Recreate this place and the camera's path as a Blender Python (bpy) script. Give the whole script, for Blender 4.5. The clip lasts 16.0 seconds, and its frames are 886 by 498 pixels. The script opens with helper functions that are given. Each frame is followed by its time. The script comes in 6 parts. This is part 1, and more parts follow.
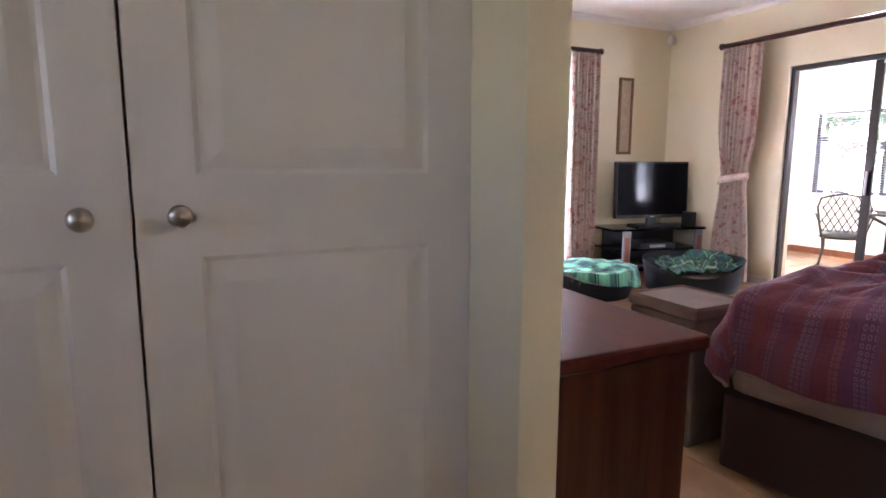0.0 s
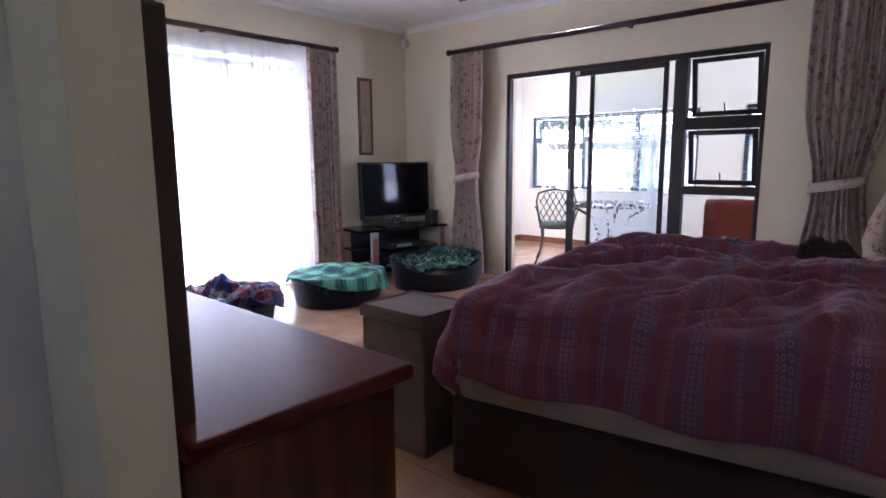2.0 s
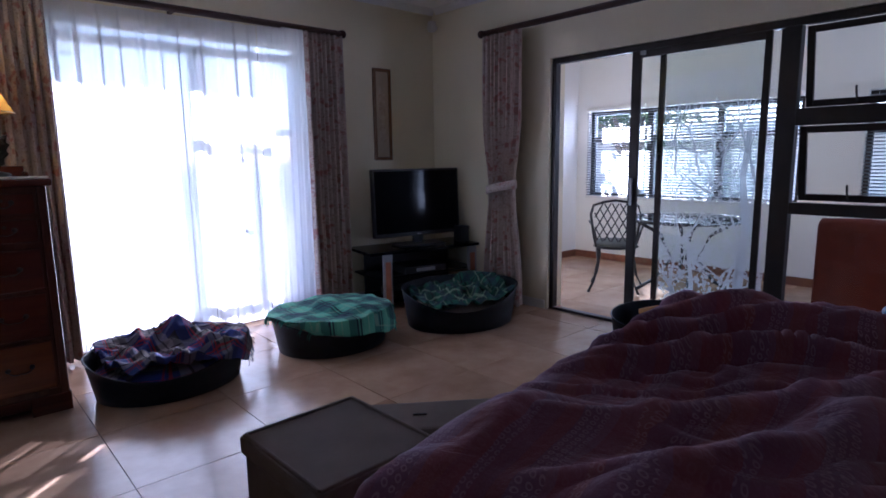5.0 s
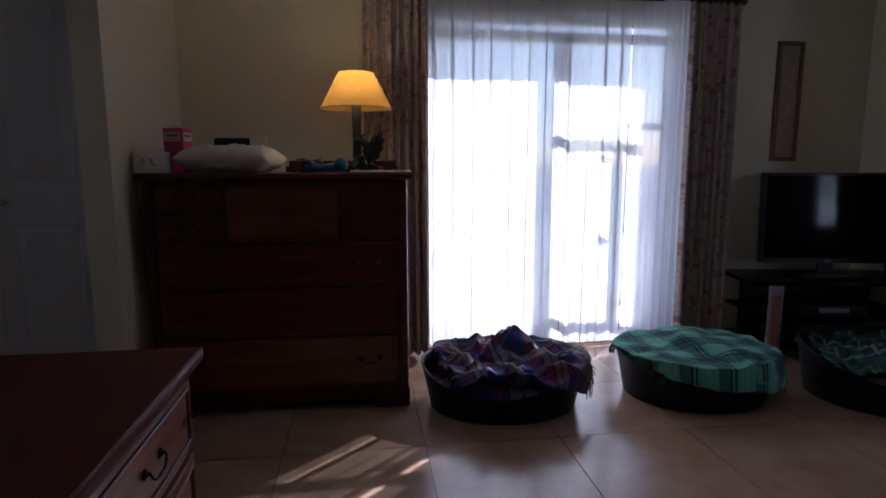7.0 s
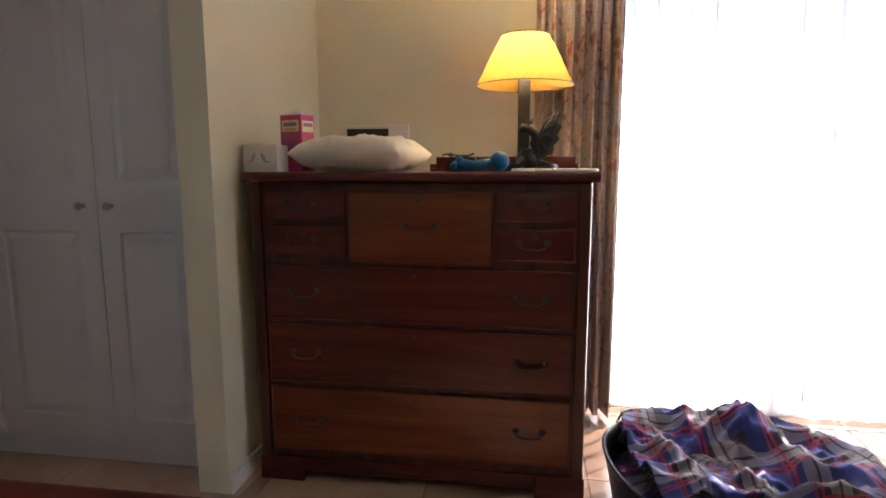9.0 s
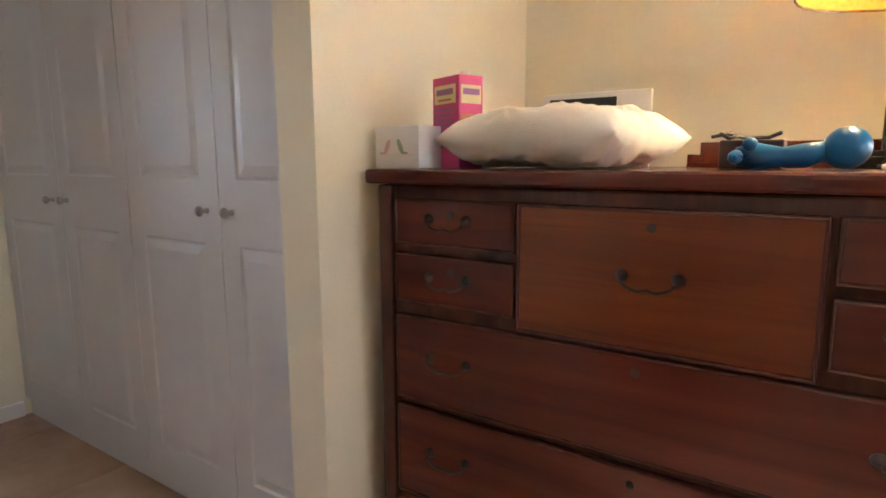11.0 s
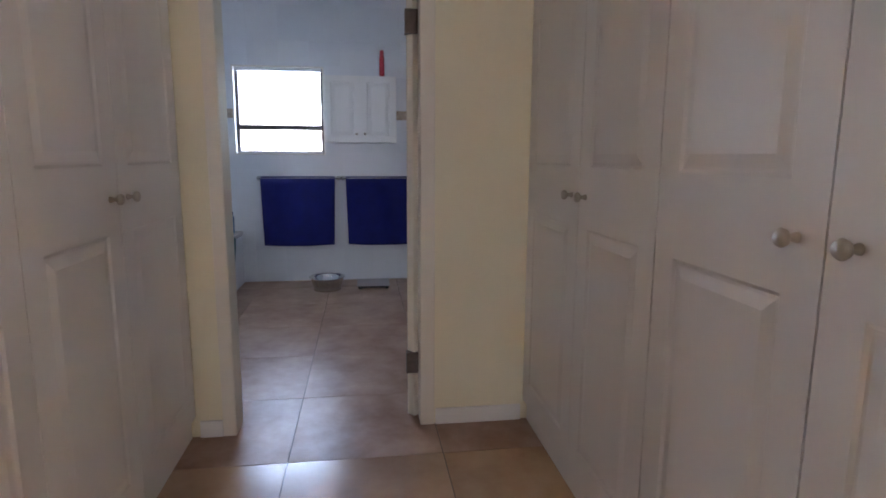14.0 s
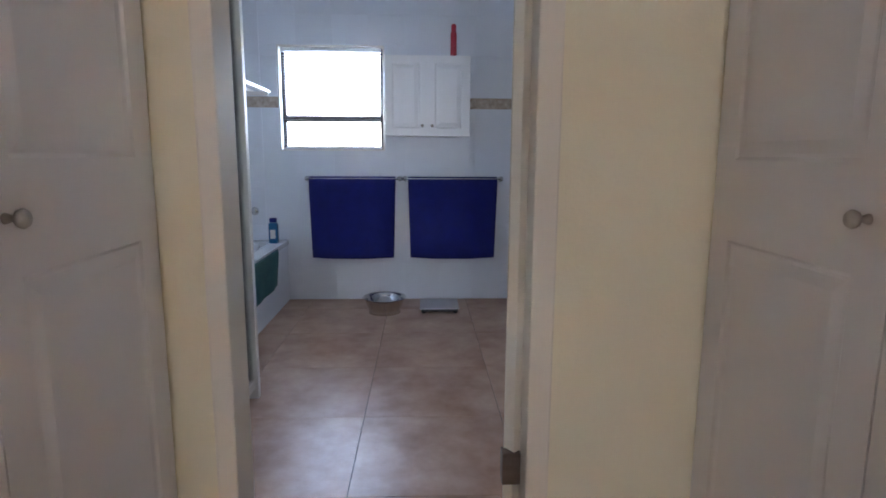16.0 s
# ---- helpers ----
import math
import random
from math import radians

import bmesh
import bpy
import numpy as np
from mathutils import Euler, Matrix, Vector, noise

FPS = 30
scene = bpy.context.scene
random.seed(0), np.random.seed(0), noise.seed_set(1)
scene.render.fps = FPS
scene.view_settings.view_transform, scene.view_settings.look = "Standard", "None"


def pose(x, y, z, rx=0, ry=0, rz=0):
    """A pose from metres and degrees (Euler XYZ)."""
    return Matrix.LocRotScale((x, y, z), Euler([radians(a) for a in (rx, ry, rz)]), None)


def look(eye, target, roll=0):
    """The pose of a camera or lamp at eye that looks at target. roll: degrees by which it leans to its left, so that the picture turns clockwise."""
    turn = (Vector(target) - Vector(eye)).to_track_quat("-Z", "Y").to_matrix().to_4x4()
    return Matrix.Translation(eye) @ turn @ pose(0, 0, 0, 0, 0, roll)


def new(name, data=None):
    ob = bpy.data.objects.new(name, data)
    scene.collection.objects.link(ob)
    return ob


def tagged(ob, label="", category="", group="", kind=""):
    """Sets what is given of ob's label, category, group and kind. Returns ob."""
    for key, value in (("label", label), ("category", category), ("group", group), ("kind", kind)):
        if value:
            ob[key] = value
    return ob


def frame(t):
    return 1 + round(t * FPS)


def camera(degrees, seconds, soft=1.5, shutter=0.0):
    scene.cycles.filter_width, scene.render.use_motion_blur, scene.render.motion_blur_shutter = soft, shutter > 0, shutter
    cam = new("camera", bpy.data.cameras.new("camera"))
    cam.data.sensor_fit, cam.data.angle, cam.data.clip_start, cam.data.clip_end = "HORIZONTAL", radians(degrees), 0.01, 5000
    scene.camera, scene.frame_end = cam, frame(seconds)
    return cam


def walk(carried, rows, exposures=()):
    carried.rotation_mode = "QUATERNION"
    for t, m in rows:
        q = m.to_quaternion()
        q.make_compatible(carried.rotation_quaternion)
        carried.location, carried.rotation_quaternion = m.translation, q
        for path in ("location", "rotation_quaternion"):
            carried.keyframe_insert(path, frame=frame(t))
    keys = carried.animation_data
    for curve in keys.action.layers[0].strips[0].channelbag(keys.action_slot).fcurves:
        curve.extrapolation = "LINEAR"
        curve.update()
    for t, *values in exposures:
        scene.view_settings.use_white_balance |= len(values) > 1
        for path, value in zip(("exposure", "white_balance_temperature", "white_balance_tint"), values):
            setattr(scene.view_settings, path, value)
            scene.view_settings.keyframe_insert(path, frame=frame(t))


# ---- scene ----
cam = camera(75.2, 16.0, soft=1.7)
ROWS = [
    (0.0, 0.250, 0.057, 1.206, -25.20, -8.69, -0.15),
    (0.5, 0.260, 0.083, 1.211, -34.63, -8.65, -0.01),
    (1.0, 0.325, 0.104, 1.203, -40.98, -8.63, 0.10),
    (1.5, 0.449, 0.105, 1.220, -45.29, -8.72, 0.22),
    (2.0, 0.560, 0.151, 1.229, -48.41, -8.82, 0.34),
    (2.5, 0.712, 0.261, 1.251, -50.60, -8.95, 0.51),
    (3.0, 0.854, 0.352, 1.268, -52.58, -9.11, 0.56),
    (3.2, 0.930, 0.384, 1.276, -52.99, -9.15, 0.56),
    (5.3, 1.712, 0.742, 1.300, -36.04, -8.82, 0.79),
    (5.5, 1.763, 0.789, 1.303, -31.35, -8.71, 0.75),
    (6.0, 1.813, 0.940, 1.282, -21.59, -8.51, 0.38),
    (6.5, 1.831, 1.114, 1.269, -13.49, -8.26, 0.21),
    (7.0, 1.855, 1.294, 1.259, -7.99, -8.30, 0.03),
    (7.5, 1.905, 1.489, 1.262, -3.51, -8.17, 0.01),
    (8.0, 1.899, 1.669, 1.241, 0.41, -8.22, -0.10),
    (8.2, 1.877, 1.760, 1.243, 1.74, -8.24, -0.09),
    (10.3, 1.861, 2.798, 1.232, 22.93, -8.18, 0.22),
    (10.5, 1.830, 2.896, 1.234, 25.20, -8.36, 0.24),
    (11.0, 1.734, 3.112, 1.242, 33.90, -8.78, 0.26),
    (11.5, 1.648, 3.271, 1.247, 47.51, -9.19, 0.12),
    (12.0, 1.523, 3.345, 1.241, 56.72, -9.29, 0.21),
    (12.5, 1.385, 3.408, 1.230, 63.86, -9.14, -0.12),
    (13.0, 1.266, 3.469, 1.220, 71.02, -9.10, -0.34),
    (13.5, 1.156, 3.499, 1.215, 78.12, -9.20, -0.25),
    (14.0, 0.975, 3.478, 1.221, 82.13, -9.24, -0.30),
    (14.5, 0.764, 3.460, 1.216, 84.15, -9.28, -0.42),
    (15.0, 0.530, 3.480, 1.209, 85.60, -9.31, -0.42),
    (15.5, 0.279, 3.467, 1.200, 87.10, -9.34, -0.39),
    (16.0, 0.010, 3.426, 1.195, 87.93, -9.33, -0.29),
]
EXPOSURES = [(0.0, 4.65, 5950, 30), (1.0, 4.3, 5650, 30), (2.0, 3.7, 5250, 29), (3.2, 3.15, 4950, 29), (5.3, 2.05, 4900, 28), (6.0, 1.6, 5050, 27), (7.0, 1.4, 5200, 25), (7.5, 1.25, 5300, 24), (7.7, 1.8, 5400, 23), (8.0, 2.9, 5600, 22), (8.2, 3.1, 5700, 21), (10.3, 4.6, 6100, 19), (12.0, 4.95, 6100, 20), (13.0, 5.15, 6150, 22), (14.0, 4.7, 6200, 23), (15.0, 4.8, 6200, 23), (16.0, 5.05, 6050, 21)]
walk(cam, [(t, pose(x, y, z, 90 + pitch, roll, yaw)) for t, x, y, z, yaw, pitch, roll in ROWS], EXPOSURES)

# ---- daylight ----
SUN_DIR = Vector((0.735, 0.68, 0.60)).normalized()
world = bpy.data.worlds.new("daylight")
scene.world = world
world.use_nodes = True
wn = world.node_tree.nodes
sky = wn.new("ShaderNodeTexSky")
sky.sky_type = "NISHITA"
sky.sun_disc = False
sky.sun_elevation = math.asin(SUN_DIR.z)
sky.sun_rotation = math.atan2(SUN_DIR.x, SUN_DIR.y)
wn["Background"].inputs["Strength"].default_value = 0.15
world.node_tree.links.new(sky.outputs[0], wn["Background"].inputs["Color"])
sun = new("sun", bpy.data.lights.new("sun", "SUN"))
sun.data.energy, sun.data.angle, sun.data.color = 5.0, radians(0.5), (1.0, 0.95, 0.87)
sun.matrix_world = look(SUN_DIR * 30, (0, 0, 0))


def sky_panel(name, centre, target, wide, high, watts, color=(0.92, 0.96, 1.0)):
    """Stands in for the sky's light in a window's opening; the passage one is an added fill."""
    lamp = bpy.data.lights.new(name, "AREA")
    lamp.shape, lamp.size, lamp.size_y, lamp.energy, lamp.color = "RECTANGLE", wide, high, watts, color
    ob = new(name, lamp)
    ob.matrix_world = look(centre, target)
    return ob


sky_panel("bathroom_skylight", (-4.95, 2.72, 1.62), (0, 2.72, 1.4), 0.8, 0.75, 2.4, (0.66, 0.80, 1.0))
sky_panel("sunroom_skylight", (6.85, -0.72, 1.3), (6.85, 4.0, 1.1), 1.0, 0.95, 6, (0.86, 0.93, 1.0))
# Added fill that brightens the first wardrobe; no window is known there.
sky_panel("passage_fill_lamp", (-1.72, 0.25, 1.55), (2, 0.25, 1.0), 0.28, 0.48, 0.08, (1.0, 0.90, 0.74))
sky_panel("sunroom_upper_light", (8.13, 3.75, 1.665), (0, 3.75, 1.4), 2.3, 0.26, 9, (0.90, 0.95, 1.0))

# ---- materials ----
def material(name, rough=0.6, metal=0.0, coat=0.0):
    m = bpy.data.materials.new(name)
    m.use_nodes = True
    b = m.node_tree.nodes["Principled BSDF"]
    b.inputs["Roughness"].default_value, b.inputs["Metallic"].default_value = rough, metal
    if coat:
        b.inputs["Coat Weight"].default_value, b.inputs["Coat Roughness"].default_value = coat, 0.15
    return m, m.node_tree.nodes, m.node_tree.links, b


def node(nodes, kind, **values):
    n = nodes.new(kind)
    for k, v in values.items():
        n.inputs[k.replace("_", " ")].default_value = v
    return n


def ramp(nodes, stops):
    n = nodes.new("ShaderNodeValToRGB")
    e = n.color_ramp.elements
    while len(e) < len(stops):
        e.new(0.5)
    for el, (p, c) in zip(e, stops):
        el.position, el.color = p, (*c, 1)
    return n


def coords(nodes, links, kind="Object", scale=(1, 1, 1)):
    tc, mp = nodes.new("ShaderNodeTexCoord"), nodes.new("ShaderNodeMapping")
    mp.inputs["Scale"].default_value = scale
    links.new(tc.outputs[kind], mp.inputs["Vector"])
    return mp.outputs["Vector"]


def surface(name, a, b, rough=0.6, scale=6.0, bump=0.05, fine=60.0, metal=0.0, coat=0.0, stretch=(1, 1, 1), kind="Object", per_piece=0.0, rough_var=0.1):
    """Two tones mixed by a broad noise, a fine grain in the relief, and uneven gloss."""
    m, n, l, bs = material(name, rough, metal, coat)
    v = coords(n, l, kind, stretch)
    big, small = node(n, "ShaderNodeTexNoise", Scale=scale, Detail=5.0, Roughness=0.6), node(n, "ShaderNodeTexNoise", Scale=fine, Detail=4.0)
    l.new(v, big.inputs["Vector"]), l.new(v, small.inputs["Vector"])
    r = ramp(n, [(0.3, a), (0.72, b)])
    l.new(big.outputs["Fac"], r.inputs["Fac"])
    out = r.outputs["Color"]
    if per_piece:
        info, mr, mix = n.new("ShaderNodeObjectInfo"), n.new("ShaderNodeMapRange"), n.new("ShaderNodeHueSaturation")
        mr.inputs["To Min"].default_value, mr.inputs["To Max"].default_value = 1 - per_piece, 1 + per_piece
        l.new(info.outputs["Random"], mr.inputs["Value"]), l.new(mr.outputs["Result"], mix.inputs["Value"]), l.new(out, mix.inputs["Color"])
        shift = n.new("ShaderNodeVectorMath")
        scl = n.new("ShaderNodeVectorMath")
        scl.operation = "SCALE"
        scl.inputs[0].default_value = (37.0, 19.0, 11.0)
        l.new(info.outputs["Random"], scl.inputs["Scale"])
        l.new(v, shift.inputs[0]), l.new(scl.outputs[0], shift.inputs[1])
        l.new(shift.outputs[0], big.inputs["Vector"])
        out = mix.outputs["Color"]
    l.new(out, bs.inputs["Base Color"])
    rr = n.new("ShaderNodeMapRange")
    rr.inputs["To Min"].default_value, rr.inputs["To Max"].default_value = max(0.02, rough - rough_var), min(1, rough + rough_var)
    l.new(big.outputs["Fac"], rr.inputs["Value"]), l.new(rr.outputs["Result"], bs.inputs["Roughness"])
    if bump:
        bp = node(n, "ShaderNodeBump", Strength=bump, Distance=0.004)
        l.new(small.outputs["Fac"], bp.inputs["Height"]), l.new(bp.outputs["Normal"], bs.inputs["Normal"])
    return m


def wood(name, dark, light, along=0, rough=0.24, kind="Object", coat=0.0):
    stretch = [14.0, 14.0, 14.0]
    stretch[along] = 0.9
    m, n, l, bs = material(name, rough, 0, coat)
    v = coords(n, l, kind, stretch)
    warp = node(n, "ShaderNodeTexNoise", Scale=1.3, Detail=5.0, Roughness=0.6, Distortion=0.7)
    fine = node(n, "ShaderNodeTexNoise", Scale=6.0, Detail=6.0)
    l.new(v, warp.inputs["Vector"]), l.new(v, fine.inputs["Vector"])
    r = ramp(n, [(0.25, dark), (0.5, [0.5 * (p + q) for p, q in zip(dark, light)]), (0.75, light)])
    l.new(warp.outputs["Fac"], r.inputs["Fac"]), l.new(r.outputs["Color"], bs.inputs["Base Color"])
    rr = n.new("ShaderNodeMapRange")
    rr.inputs["To Min"].default_value, rr.inputs["To Max"].default_value = rough - 0.008, rough + 0.008
    l.new(fine.outputs["Fac"], rr.inputs["Value"]), l.new(rr.outputs["Result"], bs.inputs["Roughness"])
    bp = node(n, "ShaderNodeBump", Strength=0.02, Distance=0.001)
    l.new(fine.outputs["Fac"], bp.inputs["Height"]), l.new(bp.outputs["Normal"], bs.inputs["Normal"])
    return m


def plaid(name, base, bands, lines, rough=0.9):
    """Woven tartan over the cloth's own UV, in metres: bands and lines are (period, width, offset, colour, weight)."""
    m, n, l, bs = material(name, rough)
    sep = n.new("ShaderNodeSeparateXYZ")
    l.new(coords(n, l, "UV"), sep.inputs[0])
    colour = None
    rgb = n.new("ShaderNodeRGB")
    rgb.outputs[0].default_value = (*base, 1)
    colour = rgb.outputs[0]
    for period, width, offset, tone, weight in bands + lines:
        for axis in (0, 1):
            add = n.new("ShaderNodeMath")
            add.inputs[1].default_value = offset + 10 * period
            mod, less, mul = n.new("ShaderNodeMath"), n.new("ShaderNodeMath"), n.new("ShaderNodeMath")
            mod.operation, less.operation, mul.operation = "MODULO", "LESS_THAN", "MULTIPLY"
            mod.inputs[1].default_value, less.inputs[1].default_value, mul.inputs[1].default_value = period, width, weight
            l.new(sep.outputs[axis], add.inputs[0]), l.new(add.outputs[0], mod.inputs[0])
            l.new(mod.outputs[0], less.inputs[0]), l.new(less.outputs[0], mul.inputs[0])
            mix = n.new("ShaderNodeMix")
            mix.data_type = "RGBA"
            l.new(mul.outputs[0], mix.inputs[0]), l.new(colour, mix.inputs[6])
            mix.inputs[7].default_value = (*tone, 1)
            colour = mix.outputs[2]
    l.new(colour, bs.inputs["Base Color"])
    fuzz = node(n, "ShaderNodeTexNoise", Scale=160.0, Detail=3.0)
    l.new(coords(n, l, "UV"), fuzz.inputs["Vector"])
    bp = node(n, "ShaderNodeBump", Strength=0.5, Distance=0.004)
    l.new(fuzz.outputs["Fac"], bp.inputs["Height"]), l.new(bp.outputs["Normal"], bs.inputs["Normal"])
    bs.inputs["Sheen Weight"].default_value = 0.05
    return m


def floral(name, ground, stem, bloom, scale=7.0, kind="UV"):
    """Printed cotton: blotchy blooms and trailing stems on a pale ground."""
    m, n, l, bs = material(name, 0.85)
    v = coords(n, l, kind)
    warp = node(n, "ShaderNodeTexNoise", Scale=scale * 1.5, Detail=3.0)
    l.new(v, warp.inputs["Vector"])
    add = n.new("ShaderNodeVectorMath")
    add.operation = "MULTIPLY_ADD"
    add.inputs[1].default_value = (0.12, 0.12, 0.12)
    l.new(warp.outputs["Color"], add.inputs[0]), l.new(v, add.inputs[2])
    blot = node(n, "ShaderNodeTexVoronoi", Scale=scale)
    stems = node(n, "ShaderNodeTexNoise", Scale=scale * 2.2, Detail=2.0)
    leaf = node(n, "ShaderNodeTexVoronoi", Scale=scale * 3.3)
    for t in (blot, stems, leaf):
        l.new(add.outputs[0], t.inputs["Vector"])
    r1 = ramp(n, [(0.24, bloom), (0.36, ground)])
    l.new(blot.outputs["Distance"], r1.inputs["Fac"])
    r2 = ramp(n, [(0.46, (0, 0, 0)), (0.5, (1, 1, 1)), (0.54, (0, 0, 0))])
    l.new(stems.outputs["Fac"], r2.inputs["Fac"])
    r3 = ramp(n, [(0.18, (1, 1, 1)), (0.28, (0, 0, 0))])
    l.new(leaf.outputs["Distance"], r3.inputs["Fac"])
    mixes = []
    for fac, w in ((r2, 0.5), (r3, 0.7)):
        k = n.new("ShaderNodeMath")
        k.operation = "MULTIPLY"
        k.inputs[1].default_value = w
        l.new(fac.outputs["Color"], k.inputs[0])
        mx = n.new("ShaderNodeMix")
        mx.data_type = "RGBA"
        l.new(k.outputs[0], mx.inputs[0])
        l.new((mixes[-1].outputs[2] if mixes else r1.outputs["Color"]), mx.inputs[6])
        mx.inputs[7].default_value = (*stem, 1)
        mixes.append(mx)
    l.new(mixes[-1].outputs[2], bs.inputs["Base Color"])
    bs.inputs["Sheen Weight"].default_value = 0.05
    return m


def clear_glass(name, tint=(0.95, 0.98, 0.97), gloss=0.06):
    m = bpy.data.materials.new(name)
    m.use_nodes = True
    n, l = m.node_tree.nodes, m.node_tree.links
    n.clear()
    out, mix, tr, gl, fr = (n.new("ShaderNode" + k) for k in ("OutputMaterial", "MixShader", "BsdfTransparent", "BsdfGlossy", "Fresnel"))
    tr.inputs["Color"].default_value = (*tint, 1)
    gl.inputs["Roughness"].default_value = 0.02
    fr.inputs["IOR"].default_value = 1.45
    l.new(fr.outputs[0], mix.inputs[0]), l.new(tr.outputs[0], mix.inputs[1]), l.new(gl.outputs[0], mix.inputs[2]), l.new(mix.outputs[0], out.inputs["Surface"])
    return m


def sheer_cloth(name, through_share=0.19):
    m = bpy.data.materials.new(name)
    m.use_nodes = True
    n, l = m.node_tree.nodes, m.node_tree.links
    n.clear()
    out, mix, mix2, tr, tl, df = (n.new("ShaderNode" + k) for k in ("OutputMaterial", "MixShader", "MixShader", "BsdfTransparent", "BsdfTranslucent", "BsdfDiffuse"))
    tl.inputs["Color"].default_value, df.inputs["Color"].default_value = (0.9, 0.9, 0.92, 1), (0.88, 0.88, 0.9, 1)
    mix2.inputs[0].default_value = 0.42
    nz = node(n, "ShaderNodeTexNoise", Scale=3.0, Detail=2.0)
    mr = n.new("ShaderNodeMapRange")
    mr.inputs["To Min"].default_value, mr.inputs["To Max"].default_value = through_share + 0.03, through_share - 0.03
    l.new(coords(n, l, "Object"), nz.inputs["Vector"]), l.new(nz.outputs["Fac"], mr.inputs["Value"])
    inv = n.new("ShaderNodeMath")
    inv.operation = "SUBTRACT"
    inv.inputs[0].default_value = 1.0
    l.new(mr.outputs["Result"], inv.inputs[1]), l.new(inv.outputs[0], mix.inputs[0])
    l.new(tl.outputs[0], mix2.inputs[1]), l.new(df.outputs[0], mix2.inputs[2])
    l.new(tr.outputs[0], mix.inputs[1]), l.new(mix2.outputs[0], mix.inputs[2]), l.new(mix.outputs[0], out.inputs["Surface"])
    return m


M = {}
M["wall"] = surface("cream_paint", (0.76, 0.69, 0.50), (0.80, 0.73, 0.54), 0.75, 1.2, 0.25, 90)
M["white_paint"] = surface("white_wall_paint", (0.82, 0.80, 0.76), (0.85, 0.83, 0.79), 0.7, 1.2, 0.2, 90)
M["ceiling"] = surface("ceiling_paint", (0.82, 0.81, 0.80), (0.86, 0.85, 0.84), 0.85, 1.0, 0.15, 80)
M["closet"] = surface("white_foil", (0.72, 0.69, 0.66), (0.76, 0.73, 0.70), 0.42, 2.0, 0.05, 50)
M["trim"] = surface("gloss_white_paint", (0.74, 0.71, 0.66), (0.80, 0.77, 0.72), 0.42, 3.0, 0.08, 40)
M["lacquer"] = surface("white_lacquer", (0.82, 0.82, 0.82), (0.86, 0.86, 0.86), 0.30, 3.0, 0.03, 50)
M["frame_paint"] = surface("cream_gloss_paint", (0.71, 0.65, 0.54), (0.77, 0.71, 0.60), 0.38, 3.0, 0.08, 40)
M["tile"] = surface("travertine_tile", (0.36, 0.21, 0.125), (0.56, 0.38, 0.25), 0.20, 2.6, 0.03, 120, per_piece=0.05, rough_var=0.05)
M["tile"].node_tree.nodes["Principled BSDF"].inputs["Specular IOR Level"].default_value = 0.75
# Pinker bathroom copy of the floor tile, its reflection weakened to dim window glare.
M["tile_bath"] = surface("low_glare_travertine_tile", (0.32, 0.18, 0.115), (0.55, 0.385, 0.285), 0.33, 4.2, 0.03, 120, per_piece=0.05, rough_var=0.03)
M["tile_bath"].node_tree.nodes["Principled BSDF"].inputs["Specular IOR Level"].default_value = 0.22
M["grout"] = surface("dark_grout", (0.10, 0.075, 0.055), (0.16, 0.12, 0.09), 0.9, 20, 0.4, 200)
M["mahogany"] = wood("mahogany", (0.050, 0.009, 0.006), (0.115, 0.023, 0.012), 0)
M["mahogany_y"] = wood("mahogany_lengthwise", (0.075, 0.014, 0.010), (0.115, 0.024, 0.015), 1, 0.33)
M["mahogany_y"].node_tree.nodes["Principled BSDF"].inputs["Specular IOR Level"].default_value = 0.13
M["mahogany_end"] = wood("mahogany_upright", (0.045, 0.012, 0.008), (0.10, 0.028, 0.016), 2)
M["figured"] = wood("figured_red_wood", (0.08, 0.017, 0.007), (0.19, 0.048, 0.013), 0)
M["figured_y"] = wood("figured_red_wood_lengthwise", (0.13, 0.034, 0.014), (0.27, 0.085, 0.030), 1)
M["darkwood"] = wood("dark_stained_wood", (0.028, 0.010, 0.008), (0.055, 0.021, 0.015), 0, 0.55, coat=0.0)
M["bronze"] = surface("dark_bronze_aluminium", (0.018, 0.014, 0.013), (0.032, 0.025, 0.023), 0.42, 8, 0.02, 60, metal=0.3)
M["brass"] = surface("aged_brass", (0.20, 0.13, 0.055), (0.34, 0.23, 0.10), 0.35, 30, 0.1, 120, metal=1.0)
M["nickel"] = surface("brushed_nickel", (0.40, 0.36, 0.31), (0.52, 0.48, 0.43), 0.40, 40, 0.05, 160, metal=1.0)
M["steel"] = surface("polished_steel", (0.55, 0.55, 0.55), (0.66, 0.66, 0.66), 0.16, 20, 0.03, 90, metal=1.0)
M["black"] = surface("black_plastic", (0.010, 0.010, 0.011), (0.020, 0.020, 0.022), 0.4, 10, 0.05, 90)
M["screen"] = surface("glossy_screen", (0.006, 0.006, 0.008), (0.008, 0.008, 0.010), 0.08, 2, 0.0, rough_var=0.01)
M["screen"].node_tree.nodes["Principled BSDF"].inputs["Specular IOR Level"].default_value = 0.13
M["basket"] = surface("dark_blue_plastic", (0.006, 0.007, 0.010), (0.013, 0.015, 0.021), 0.45, 12, 0.15, 130)
M["basket"].node_tree.nodes["Principled BSDF"].inputs["Specular IOR Level"].default_value = 0.2
M["iron"] = surface("cast_aluminium_black", (0.012, 0.012, 0.013), (0.03, 0.03, 0.032), 0.45, 30, 0.2, 140)
M["curtain"] = floral("floral_curtain_cloth", (0.50, 0.41, 0.36), (0.24, 0.16, 0.13), (0.37, 0.18, 0.165), 12.0)
M["armchair"] = floral("floral_upholstery", (0.48, 0.38, 0.28), (0.22, 0.14, 0.09), (0.32, 0.12, 0.09), 15.0, "Object")
